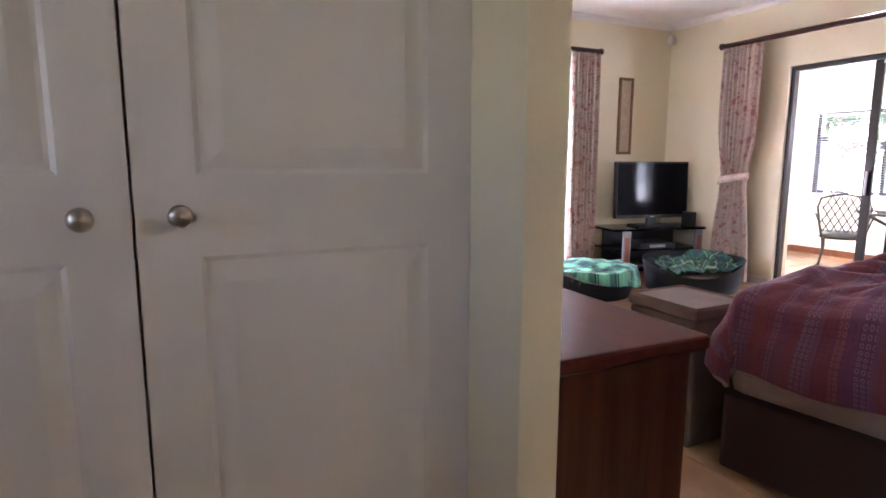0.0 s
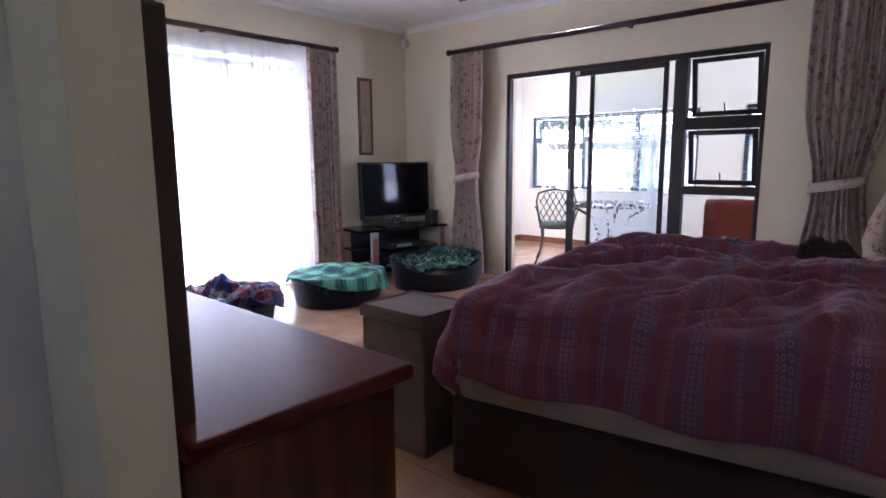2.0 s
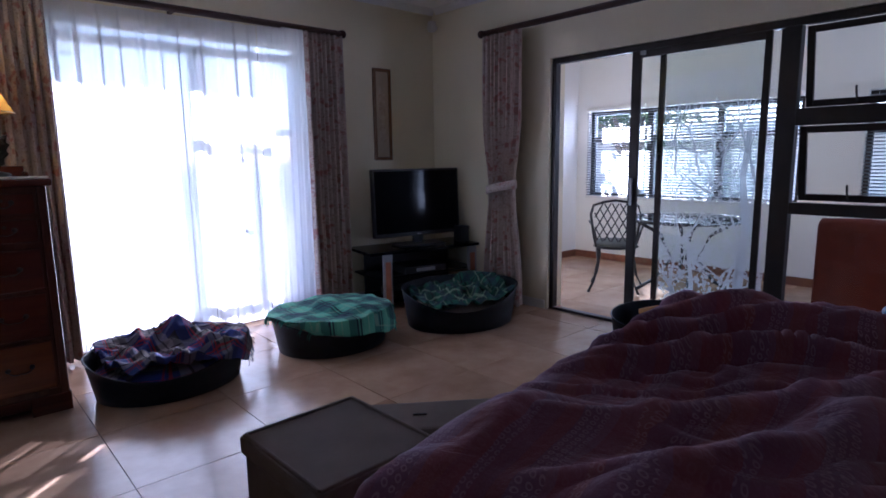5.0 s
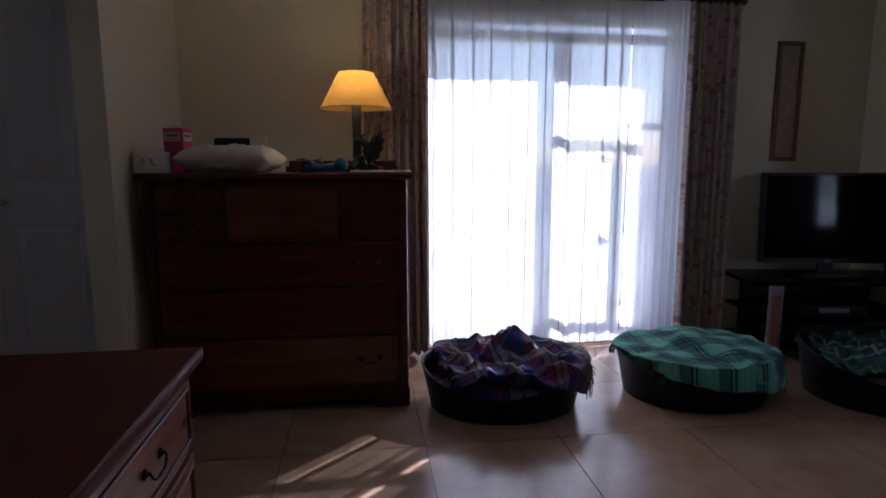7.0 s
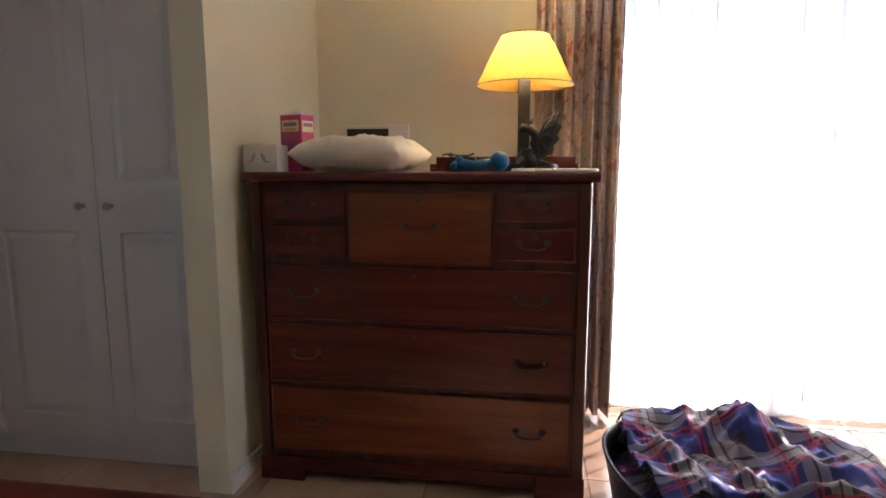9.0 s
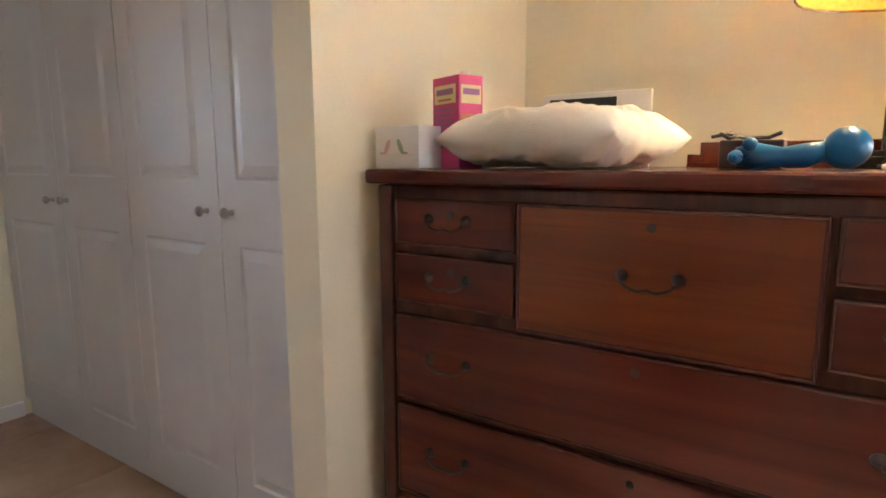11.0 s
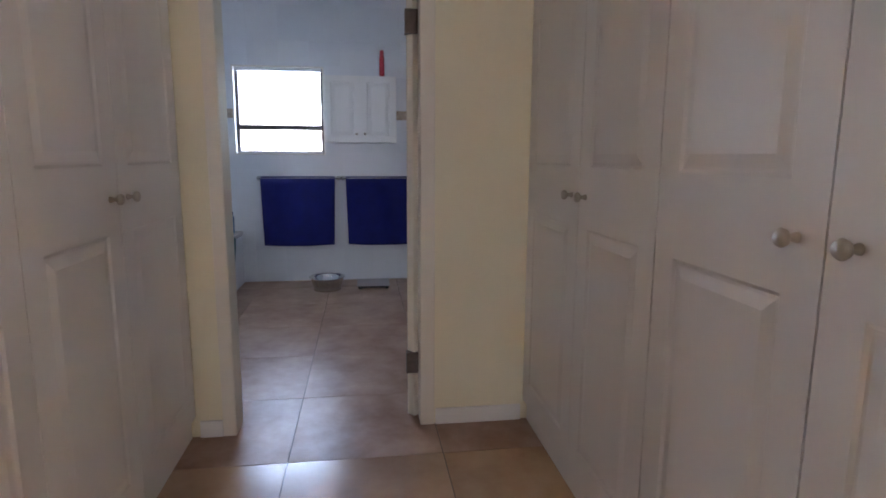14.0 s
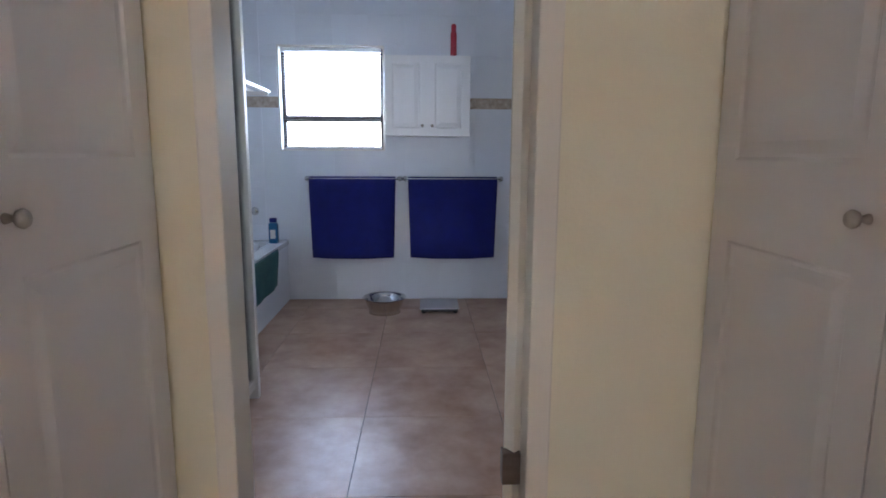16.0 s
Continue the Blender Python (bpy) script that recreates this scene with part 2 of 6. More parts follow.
M["sheer"] = sheer_cloth("white_voile", 0.08)
M["glass"] = clear_glass("window_glass")
M["pillow"] = surface("cream_cotton", (0.70, 0.62, 0.50), (0.78, 0.71, 0.60), 0.9, 5, 0.3, 300)
M["foam"] = surface("beige_cushion", (0.42, 0.32, 0.25), (0.55, 0.44, 0.36), 0.95, 8, 0.4, 200)
M["trunk"] = surface("brown_canvas", (0.15, 0.115, 0.095), (0.21, 0.165, 0.14), 0.85, 6, 0.5, 350)
M["bedbase"] = surface("dark_brown_bed_cloth", (0.030, 0.012, 0.010), (0.046, 0.020, 0.016), 0.9, 6, 0.4, 300)
M["sheet"] = surface("grey_beige_sheet", (0.29, 0.23, 0.20), (0.37, 0.30, 0.26), 0.9, 6, 0.4, 260)
M["pink"] = surface("pink_card", (0.60, 0.05, 0.19), (0.66, 0.07, 0.23), 0.4, 8, 0.02)
M["label"] = surface("cream_print", (0.70, 0.58, 0.28), (0.76, 0.64, 0.34), 0.5, 10, 0.0)
M["purple"] = surface("mauve_print", (0.30, 0.12, 0.26), (0.36, 0.15, 0.30), 0.5, 10, 0.0)
M["card"] = surface("white_card", (0.72, 0.68, 0.62), (0.78, 0.74, 0.69), 0.6, 8, 0.05)
M["bird_pink"] = surface("faded_pink_print", (0.56, 0.34, 0.34), (0.62, 0.42, 0.40), 0.6, 8, 0.0)
M["bird_green"] = surface("grey_green_print", (0.22, 0.27, 0.16), (0.34, 0.40, 0.24), 0.6, 30, 0.0)
M["blue_toy"] = surface("blue_rubber", (0.0, 0.09, 0.22), (0.01, 0.14, 0.30), 0.3, 12, 0.1, 80)
M["navy"] = surface("navy_towelling", (0.006, 0.010, 0.13), (0.010, 0.016, 0.18), 0.95, 10, 0.9, 420)
M["teal_towel"] = surface("green_towelling", (0.02, 0.10, 0.11), (0.035, 0.15, 0.15), 0.95, 10, 0.9, 400)
M["bath_tile"] = surface("white_glazed_tile", (0.72, 0.75, 0.80), (0.76, 0.79, 0.84), 0.36, 3, 0.02, 60, per_piece=0.02, rough_var=0.04)
M["border"] = surface("patterned_border_tile", (0.30, 0.22, 0.16), (0.58, 0.50, 0.40), 0.3, 24, 0.1, 90)
M["enamel"] = surface("white_enamel", (0.80, 0.81, 0.83), (0.84, 0.85, 0.87), 0.12, 3, 0.0, rough_var=0.03)
M["blind"] = surface("grey_blind_slat", (0.10, 0.11, 0.125), (0.14, 0.15, 0.17), 0.45, 10, 0.0)
M["white_blind"] = surface("white_blind_slat", (0.70, 0.72, 0.74), (0.76, 0.78, 0.80), 0.4, 10, 0.0)
M["etched"] = sheer_cloth("etched_white_film", 0.15)
M["rust"] = surface("rust_red_throw", (0.12, 0.018, 0.010), (0.17, 0.030, 0.016), 0.95, 9, 0.8, 320)
M["red"] = surface("red_plastic", (0.40, 0.01, 0.03), (0.46, 0.02, 0.05), 0.35, 9, 0.0)
M["orange_panel"] = surface("salmon_speaker_cloth", (0.45, 0.17, 0.10), (0.52, 0.21, 0.13), 0.8, 20, 0.2, 200)
M["silver"] = surface("silver_plastic", (0.38, 0.38, 0.40), (0.45, 0.45, 0.47), 0.35, 10, 0.02, metal=0.6)
M["paving"] = surface("pale_paving", (0.42, 0.39, 0.35), (0.55, 0.52, 0.47), 0.85, 3, 0.4, 40)
M["render_wall"] = surface("plastered_boundary_wall", (0.60, 0.56, 0.50), (0.70, 0.66, 0.60), 0.85, 2, 0.3, 60)
M["roof_tile"] = surface("grey_roof_tile", (0.28, 0.27, 0.27), (0.40, 0.38, 0.37), 0.8, 8, 0.3, 60)
M["leaf"] = surface("garden_leaf", (0.035, 0.075, 0.02), (0.09, 0.15, 0.04), 0.6, 4, 0.1, 60)
M["bark"] = surface("bark", (0.10, 0.07, 0.05), (0.18, 0.13, 0.09), 0.9, 20, 0.8, 60)
M["handle"] = surface("darkened_brass", (0.035, 0.018, 0.012), (0.065, 0.034, 0.020), 0.6, 30, 0.1, 120, metal=0.55)
M["hinge"] = surface("dull_bronze_hinge", (0.10, 0.075, 0.058), (0.16, 0.12, 0.095), 0.45, 30, 0.1, 120, metal=0.6)
M["skirting"] = wood("red_brown_skirting", (0.16, 0.055, 0.028), (0.26, 0.10, 0.05), 0, 0.4)


def duvet_cloth():
    """Purple and wine stripes of woven rings and diamonds, running from head to foot."""
    m, n, l, bs = material("striped_duvet_cotton", 0.85)
    sep = n.new("ShaderNodeSeparateXYZ")
    uv = coords(n, l, "UV")
    wob = node(n, "ShaderNodeTexNoise", Scale=3.0, Detail=2.0)
    l.new(uv, wob.inputs["Vector"])
    l.new(uv, sep.inputs[0])
    mul = n.new("ShaderNodeMath")
    mul.operation = "MULTIPLY"
    mul.inputs[1].default_value = 1 / 0.40
    frac = n.new("ShaderNodeMath")
    frac.operation = "FRACT"
    l.new(sep.outputs[0], mul.inputs[0]), l.new(mul.outputs[0], frac.inputs[0])
    plum, wine, mauve, brick, dusk = (0.130, 0.036, 0.076), (0.152, 0.032, 0.058), (0.148, 0.052, 0.092), (0.168, 0.040, 0.056), (0.122, 0.044, 0.090)
    stripes = ramp(n, [(0.0, plum), (0.10, wine), (0.18, dusk), (0.30, mauve), (0.34, wine), (0.46, brick), (0.52, plum), (0.62, dusk), (0.72, mauve), (0.76, brick), (0.86, wine), (0.94, dusk)])
    stripes.color_ramp.interpolation = "CONSTANT"
    l.new(frac.outputs[0], stripes.inputs["Fac"])
    rings = n.new("ShaderNodeTexVoronoi")
    rings.feature, rings.distance = "F1", "EUCLIDEAN"
    rings.inputs["Scale"].default_value = 58.0
    rings.inputs["Randomness"].default_value = 0.0
    l.new(uv, rings.inputs["Vector"])
    band = ramp(n, [(0.16, (0, 0, 0)), (0.22, (1, 1, 1)), (0.32, (1, 1, 1)), (0.38, (0, 0, 0))])
    l.new(rings.outputs["Distance"], band.inputs["Fac"])
    where = ramp(n, [(0.0, (0.1,) * 3), (0.18, (0.75,) * 3), (0.30, (0.12,) * 3), (0.46, (0.55,) * 3), (0.52, (0.1,) * 3), (0.62, (0.75,) * 3), (0.72, (0.12,) * 3), (0.94, (0.6,) * 3)])
    where.color_ramp.interpolation = "CONSTANT"
    l.new(frac.outputs[0], where.inputs["Fac"])
    k = n.new("ShaderNodeMath")
    k.operation = "MULTIPLY"
    l.new(band.outputs["Color"], k.inputs[0]), l.new(where.outputs["Color"], k.inputs[1])
    k2 = n.new("ShaderNodeMath")
    k2.operation = "MULTIPLY"
    k2.inputs[1].default_value = 0.46
    l.new(k.outputs[0], k2.inputs[0])
    mx = n.new("ShaderNodeMix")
    mx.data_type = "RGBA"
    l.new(k2.outputs[0], mx.inputs[0]), l.new(stripes.outputs["Color"], mx.inputs[6])
    mx.inputs[7].default_value = (0.40, 0.25, 0.29, 1)
    l.new(mx.outputs[2], bs.inputs["Base Color"])
    fuzz = node(n, "ShaderNodeTexNoise", Scale=240.0, Detail=3.0)
    l.new(uv, fuzz.inputs["Vector"])
    wr = node(n, "ShaderNodeTexNoise", Scale=9.0, Detail=4.0, Distortion=0.8)
    l.new(uv, wr.inputs["Vector"])
    b1, b2 = node(n, "ShaderNodeBump", Strength=0.35, Distance=0.003), node(n, "ShaderNodeBump", Strength=0.7, Distance=0.02)
    l.new(fuzz.outputs["Fac"], b1.inputs["Height"]), l.new(wr.outputs["Fac"], b2.inputs["Height"])
    l.new(b2.outputs["Normal"], b1.inputs["Normal"]), l.new(b1.outputs["Normal"], bs.inputs["Normal"])
    bs.inputs["Sheen Weight"].default_value = 0.32
    bs.inputs["Sheen Roughness"].default_value = 0.4
    bs.inputs["Sheen Tint"].default_value = (0.75, 0.62, 0.80, 1)
    return m


M["duvet"] = duvet_cloth()
M["plaid_blue"] = plaid("blue_tartan_fleece", (0.020, 0.017, 0.030), [(0.21, 0.075, 0.0, (0.030, 0.050, 0.27), 0.40), (0.21, 0.060, 0.105, (0.36, 0.32, 0.31), 0.34)], [(0.21, 0.008, 0.13, (0.30, 0.015, 0.03), 0.85), (0.21, 0.006, 0.145, (0.30, 0.015, 0.03), 0.7), (0.21, 0.007, 0.08, (0.012, 0.010, 0.02), 0.8)])
M["plaid_teal"] = plaid("teal_tartan_fleece", (0.030, 0.20, 0.15), [(0.20, 0.09, 0.0, (0.16, 0.50, 0.33), 0.5), (0.20, 0.06, 0.11, (0.010, 0.06, 0.075), 0.6)], [(0.20, 0.012, 0.03, (0.006, 0.012, 0.04), 0.9), (0.20, 0.012, 0.054, (0.006, 0.012, 0.04), 0.9), (0.20, 0.008, 0.165, (0.45, 0.56, 0.38), 0.3)])
M["plaid_green"] = plaid("green_tartan_fleece", (0.015, 0.065, 0.045), [(0.18, 0.07, 0.0, (0.03, 0.17, 0.11), 0.5), (0.18, 0.05, 0.14, (0.02, 0.03, 0.06), 0.6)], [(0.20, 0.012, 0.05, (0.01, 0.01, 0.02), 0.85), (0.20, 0.012, 0.11, (0.34, 0.44, 0.28), 0.5)])
M["plaid_orange"] = plaid("orange_fleece", (0.42, 0.16, 0.035), [(0.26, 0.10, 0.0, (0.50, 0.24, 0.06), 0.6)], [(0.26, 0.02, 0.14, (0.12, 0.20, 0.05), 0.7)])


# ---- mesh helpers ----
def link_mesh(name, bm, mat, smooth=False):
    me = bpy.data.meshes.new(name)
    bm.to_mesh(me)
    bm.free()
    for m in (mat if isinstance(mat, (list, tuple)) else [mat]):
        me.materials.append(m)
    if smooth:
        me.polygons.foreach_set("use_smooth", [True] * len(me.polygons))
    return new(name, me)


def part(name, bm, mat, parent, label="", smooth=False):
    ob = link_mesh(name, bm, mat, smooth)
    ob.parent = parent
    if label:
        ob["label"] = label
    return ob


def thing(name, at, label, category, group="", kind="", turn=0.0):
    ob = new(name)
    ob.matrix_basis = pose(*at, 0, 0, turn)
    ob.empty_display_size = 0.1
    return tagged(ob, label, category, group, kind)


def add_box(bm, lo, hi, bevel=0.0, segs=2):
    r = bmesh.ops.create_cube(bm, size=1.0)
    vs = r["verts"]
    for v in vs:
        v.co = Vector([(lo[i] + hi[i]) / 2 + v.co[i] * (hi[i] - lo[i]) for i in range(3)])
    if bevel:
        es = list({e for v in vs for e in v.link_edges})
        bmesh.ops.bevel(bm, geom=es, offset=bevel, segments=segs, affect="EDGES", profile=0.6)
    return bm


def box(lo, hi, bevel=0.0, segs=2):
    return add_box(bmesh.new(), lo, hi, bevel, segs)


def boxes(*pairs, bevel=0.0):
    bm = bmesh.new()
    for lo, hi in pairs:
        add_box(bm, lo, hi, bevel)
    return bm


def add_lathe(bm, profile, centre=(0, 0, 0), steps=24, axis="z"):
    """Revolve (radius, height) pairs."""
    rings = []
    for r, h in profile:
        ring = []
        for k in range(steps):
            a = 2 * math.pi * k / steps
            c = (r * math.cos(a), r * math.sin(a), h)
            if axis == "x":
                c = (h, r * math.cos(a), r * math.sin(a))
            elif axis == "y":
                c = (r * math.sin(a), h, r * math.cos(a))
            ring.append(bm.verts.new(Vector(c) + Vector(centre)))
        rings.append(ring)
    for p, q in zip(rings, rings[1:]):
        for k in range(steps):
            bm.faces.new((p[k], p[(k + 1) % steps], q[(k + 1) % steps], q[k]))
    for ring, flip in ((rings[0], True), (rings[-1], False)):
        if (ring[0].co - ring[steps // 2].co).length > 1e-5:
            bm.faces.new(ring[::-1] if flip else ring)
    return bm


def lathe(profile, centre=(0, 0, 0), steps=24, axis="z"):
    return add_lathe(bmesh.new(), profile, centre, steps, axis)


def add_tube(bm, points, radius, steps=8):
    """A round bar along points; radius may be a list."""
    pts = [Vector(p) for p in points]
    rad = radius if isinstance(radius, (list, tuple)) else [radius] * len(pts)
    rings = []
    for i, p in enumerate(pts):
        d = (pts[min(i + 1, len(pts) - 1)] - pts[max(i - 1, 0)]).normalized()
        up = Vector((0, 0, 1)) if abs(d.z) < 0.9 else Vector((1, 0, 0))
        s = d.cross(up).normalized()
        t = s.cross(d)
        rings.append([bm.verts.new(p + rad[i] * (math.cos(2 * math.pi * k / steps) * s + math.sin(2 * math.pi * k / steps) * t)) for k in range(steps)])
    for p, q in zip(rings, rings[1:]):
        for k in range(steps):
            bm.faces.new((p[k], p[(k + 1) % steps], q[(k + 1) % steps], q[k]))
    bm.faces.new(rings[0][::-1])
    bm.faces.new(rings[-1])
    return bm


def tube(points, radius, steps=8):
    return add_tube(bmesh.new(), points, radius, steps)


def sheet(fn, nu, nv, uv=None, closed=False):
    """A grid surface: fn(u, v) gives the place, uv(u, v) the cloth coordinates in metres, u and v from 0 to 1."""
    bm = bmesh.new()
    layer = bm.loops.layers.uv.new("UVMap")
    g = [[bm.verts.new(fn(i / nu, j / nv)) for j in range(nv + 1)] for i in range(nu + (0 if closed else 1))]
    for i in range(nu):
        for j in range(nv):
            k = (i + 1) % nu if closed else i + 1
            f = bm.faces.new((g[i][j], g[k][j], g[k][j + 1], g[i][j + 1]))
            f.smooth = True
            for lp, (a, b) in zip(f.loops, ((i, j), (i + 1, j), (i + 1, j + 1), (i, j + 1))):
                lp[layer].uv = uv(a / nu, b / nv) if uv else (a / nu, b / nv)
    return bm


def thicken(ob, depth, offset=-1.0):
    m = ob.modifiers.new("thickness", "SOLIDIFY")
    m.thickness, m.offset = depth, offset
    return ob


def setting(name, bm, mat, label, category="structure", smooth=False):
    return tagged(link_mesh(name, bm, mat, smooth), label, category, kind="structure")


# ---- structure ----
CEIL = 2.72
EAST, NORTH, SOUTH, WEST = 5.5, 5.12, -0.6, -1.5


def wall_run(name, along, span, at, thick, openings, mat, label, top=CEIL):
    """An upright wall with real holes. along 'x' or 'y'; at: the near face; openings (a, b, low, high)."""
    bm = bmesh.new()

    def slab(a, b, z0, z1):
        if b - a < 1e-4 or z1 - z0 < 1e-4:
            return
        lo, hi = min(at, at + thick), max(at, at + thick)
        add_box(bm, (a, lo, z0) if along == "x" else (lo, a, z0), (b, hi, z1) if along == "x" else (hi, b, z1))

    here = span[0]
    for a, b, z0, z1 in sorted(openings):
        slab(here, a, 0, top)
        slab(a, b, 0, z0)
        slab(a, b, z1, top)
        here = b
    slab(here, span[1], 0, top)
    return setting(name, bm, mat, label, "wall")


wall_run("wall_north", "x", (0.64, 8.3), NORTH, 0.16, [(2.24, 4.02, 0.06, 2.205), (6.2, 6.9, 0.9, 1.9)], M["wall"], "cream painted bedroom wall with the garden window")
wall_run("wall_east", "y", (SOUTH - 0.2, NORTH), EAST, 0.2, [(1.28, 3.68, 0.0, 2.08)], M["wall"], "cream painted wall with the sliding door opening")
wall_run("wall_south", "x", (-1.8, 8.3), SOUTH - 0.2, 0.2, [(6.3, 7.4, 0.80, 1.84)], M["wall"], "plain cream painted wall behind the bed")
# Unseen end wall; its small hole is added to let fill light in.
wall_run("wall_passage_end", "y", (SOUTH, 1.0), -1.8, 0.2, [(0.1, 0.4, 1.3, 1.8)], M["wall"], "cream painted wall closing the passage, with an added opening for fill light")
bm = boxes(((0.75, 0.82, 0), (0.86, 2.9, CEIL)))
for v in bm.verts:
    if v.co.y < 1.5 and v.co.x > 0.8:
        v.co.x = 0.83
setting("wall_block_east", bm, M["wall"], "cream painted end wall between the two wardrobe runs", "wall")
setting("wall_stub", boxes(((0.63, 4.05, 0), (0.755, NORTH, CEIL))), M["wall"], "cream painted pier beside the chest of drawers", "wall")
wall_run("wall_west", "y", (1.55, 5.0), WEST - 0.12, 0.12, [(2.90, 3.74, 0.0, 2.05)], M["wall"], "cream painted wall with the bathroom doorway")
setting("wall_closet_backs", boxes(((-1.5, 1.62, 0), (0.75, 1.70, CEIL)), ((-1.5, 4.82, 0), (0.63, 4.90, CEIL))), M["wall"], "plain wall behind the wardrobes", "wall")
setting("roof_eave", boxes(((-2.0, NORTH + 0.16, 2.40), (8.4, 5.66, 2.46)), ((-2.0, 5.66, 2.36), (8.4, 5.70, 2.54))), M["white_paint"], "white boarded eave above the garden window", "eave")
setting("ceiling", boxes(((-5.1, -0.9, CEIL), (5.6, 5.4, CEIL + 0.12))), M["ceiling"], "white painted ceiling", "ceiling")


def cornice_run(bm, a, b, inward):
    """A cove moulding along the wall's top from a to b."""
    a, b, n = Vector(a), Vector(b), Vector(inward)
    prof = [(0, -0.055), (0.008, -0.055), (0.014, -0.04), (0.03, -0.02), (0.05, -0.010), (0.055, 0), (0, 0)]
    ra, rb = ([bm.verts.new(p + n * d + Vector((0, 0, CEIL + h))) for d, h in prof] for p in (a, b))
    for k in range(len(prof)):
        j = (k + 1) % len(prof)
        bm.faces.new((ra[k], ra[j], rb[j], rb[k]))
    bm.faces.new(ra[::-1]), bm.faces.new(rb)


bm = bmesh.new()
cornice_run(bm, (0.755, NORTH - 0.001, 0), (EAST, NORTH - 0.001, 0), (0, -1, 0))
cornice_run(bm, (EAST - 0.001, NORTH - 0.055, 0), (EAST - 0.001, SOUTH, 0), (-1, 0, 0))
setting("cornice", bm, M["ceiling"], "white coved plaster cornice", "cornice")

bm = bmesh.new()
for lo, hi in [((2.05, NORTH - 0.014, 0), (EAST, NORTH, 0.075)), ((EAST - 0.014, 3.70, 0), (EAST, NORTH - 0.014, 0.075)), ((EAST - 0.014, SOUTH, 0), (EAST, 1.26, 0.075)),
               ((WEST, 3.79, 0), (WEST + 0.014, 4.19, 0.075)), ((WEST, 2.76, 0), (WEST + 0.014, 2.855, 0.075)), ((0.755, 4.05, 0), (0.769, NORTH, 0.075)), ((0.86, 2.86, 0), (0.874, 2.9, 0.075))]:
    add_box(bm, lo, hi, 0.004)
setting("baseboard", bm, M["trim"], "white painted skirting board", "skirting")

# sunroom shell
SUN_E = 7.95
wall_run("wall_sunroom_east", "y", (SOUTH - 0.2, NORTH), SUN_E, 0.2, [(2.55, 4.95, 0.80, 1.84), (1.0, 2.05, 0.85, 1.84)], M["white_paint"], "white sunroom wall with a long low window", 2.5)
setting("ceiling_sunroom", boxes(((5.6, -0.8, 2.5), (8.2, 5.4, 2.6))), M["ceiling"], "white sunroom ceiling", "ceiling")
setting("skirting_sunroom", boxes(((SUN_E - 0.016, SOUTH, 0), (SUN_E, NORTH, 0.085)), ((5.7, NORTH - 0.016, 0), (SUN_E, NORTH, 0.085)), bevel=0.004), M["skirting"], "red-brown wooden skirting of the sunroom", "skirting")
wall_run("wall_sunroom_north", "x", (5.7, SUN_E), NORTH - 0.004, 0.003, [(6.2, 6.9, 0.9, 1.9)], M["white_paint"], "white painted sunroom end wall", 2.5)

# bathroom shell
BATH_W = -4.69
setting("wall_bathroom_far", boxes(((BATH_W - 0.2, 1.5, 0), (BATH_W, 2.30, CEIL)), ((BATH_W - 0.2, 3.13, 0), (BATH_W, 5.1, CEIL)), ((BATH_W - 0.2, 2.30, 0), (BATH_W, 3.13, 1.22)), ((BATH_W - 0.2, 2.30, 2.03), (BATH_W, 3.13, CEIL))), M["bath_tile"], "white tiled bathroom wall with a small window", "wall")
setting("wall_bathroom_south", boxes(((BATH_W, 1.5, 0), (WEST - 0.12, 1.6, CEIL))), M["bath_tile"], "white tiled bathroom wall beside the bath", "wall")
setting("wall_bathroom_north", boxes(((BATH_W, 4.98, 0), (WEST - 0.12, 5.1, CEIL))), M["bath_tile"], "white tiled bathroom side wall", "wall")
bm = bmesh.new()
for y0, y1 in ((1.6, 2.30), (3.13, 4.98)):
    add_box(bm, (BATH_W, y0, 1.553), (BATH_W + 0.006, y1, 1.637))
setting("tile_border", bm, M["border"], "patterned brown border tiles on the bathroom wall", "tile")
bm = bmesh.new()
cornice_run(bm, (BATH_W + 0.001, 1.6, 0), (BATH_W + 0.001, 4.98, 0), (1, 0, 0))
setting("cornice_bathroom", bm, M["ceiling"], "white coved cornice of the bathroom", "cornice")

# ground and floor bed
setting("ground", boxes(((-400, -400, -0.20), (400, 400, -0.10))), M["paving"], "pale paved ground round the house", "ground")
floor_ob = setting("floor", boxes(((-4.9, -0.8, -0.099), (8.15, 5.25, -0.004))), M["grout"], "travertine-look floor tiles with dark narrow joints", "floor")

# ---- garden window in the north wall ----
win = tagged(new("window_1"), "tall dark bronze sliding window behind white voile", "window", kind="structure")
Y0, Y1 = NORTH + 0.05, NORTH + 0.10
for nm, lo, hi in [("window_frame", (2.24, Y0, 0.06), (2.29, Y1, 2.14)), ("window_frame", (3.97, Y0, 0.06), (4.02, Y1, 2.14)), ("window_frame", (2.29, Y0, 2.08), (3.97, Y1, 2.14)), ("window_frame", (2.24, Y0, 2.19), (4.02, Y1, 2.205)), ("window_frame", (2.29, Y0, 0.06), (3.97, Y1, 0.12)),
                   ("mullion", (3.17, Y0 + 0.003, 0.12), (3.25, Y1 - 0.003, 2.09)), ("transom", (3.25, Y0 + 0.006, 1.50), (3.97, Y1 - 0.006, 1.55)), ("transom", (3.25, Y0 + 0.006, 0.24), (3.97, Y1 - 0.006, 0.29)), ("sash_stile", (3.72, Y0 + 0.008, 0.29), (3.78, Y1 - 0.008, 1.50))]:
    part(nm, box(lo, hi, 0.004), M["bronze"], win)
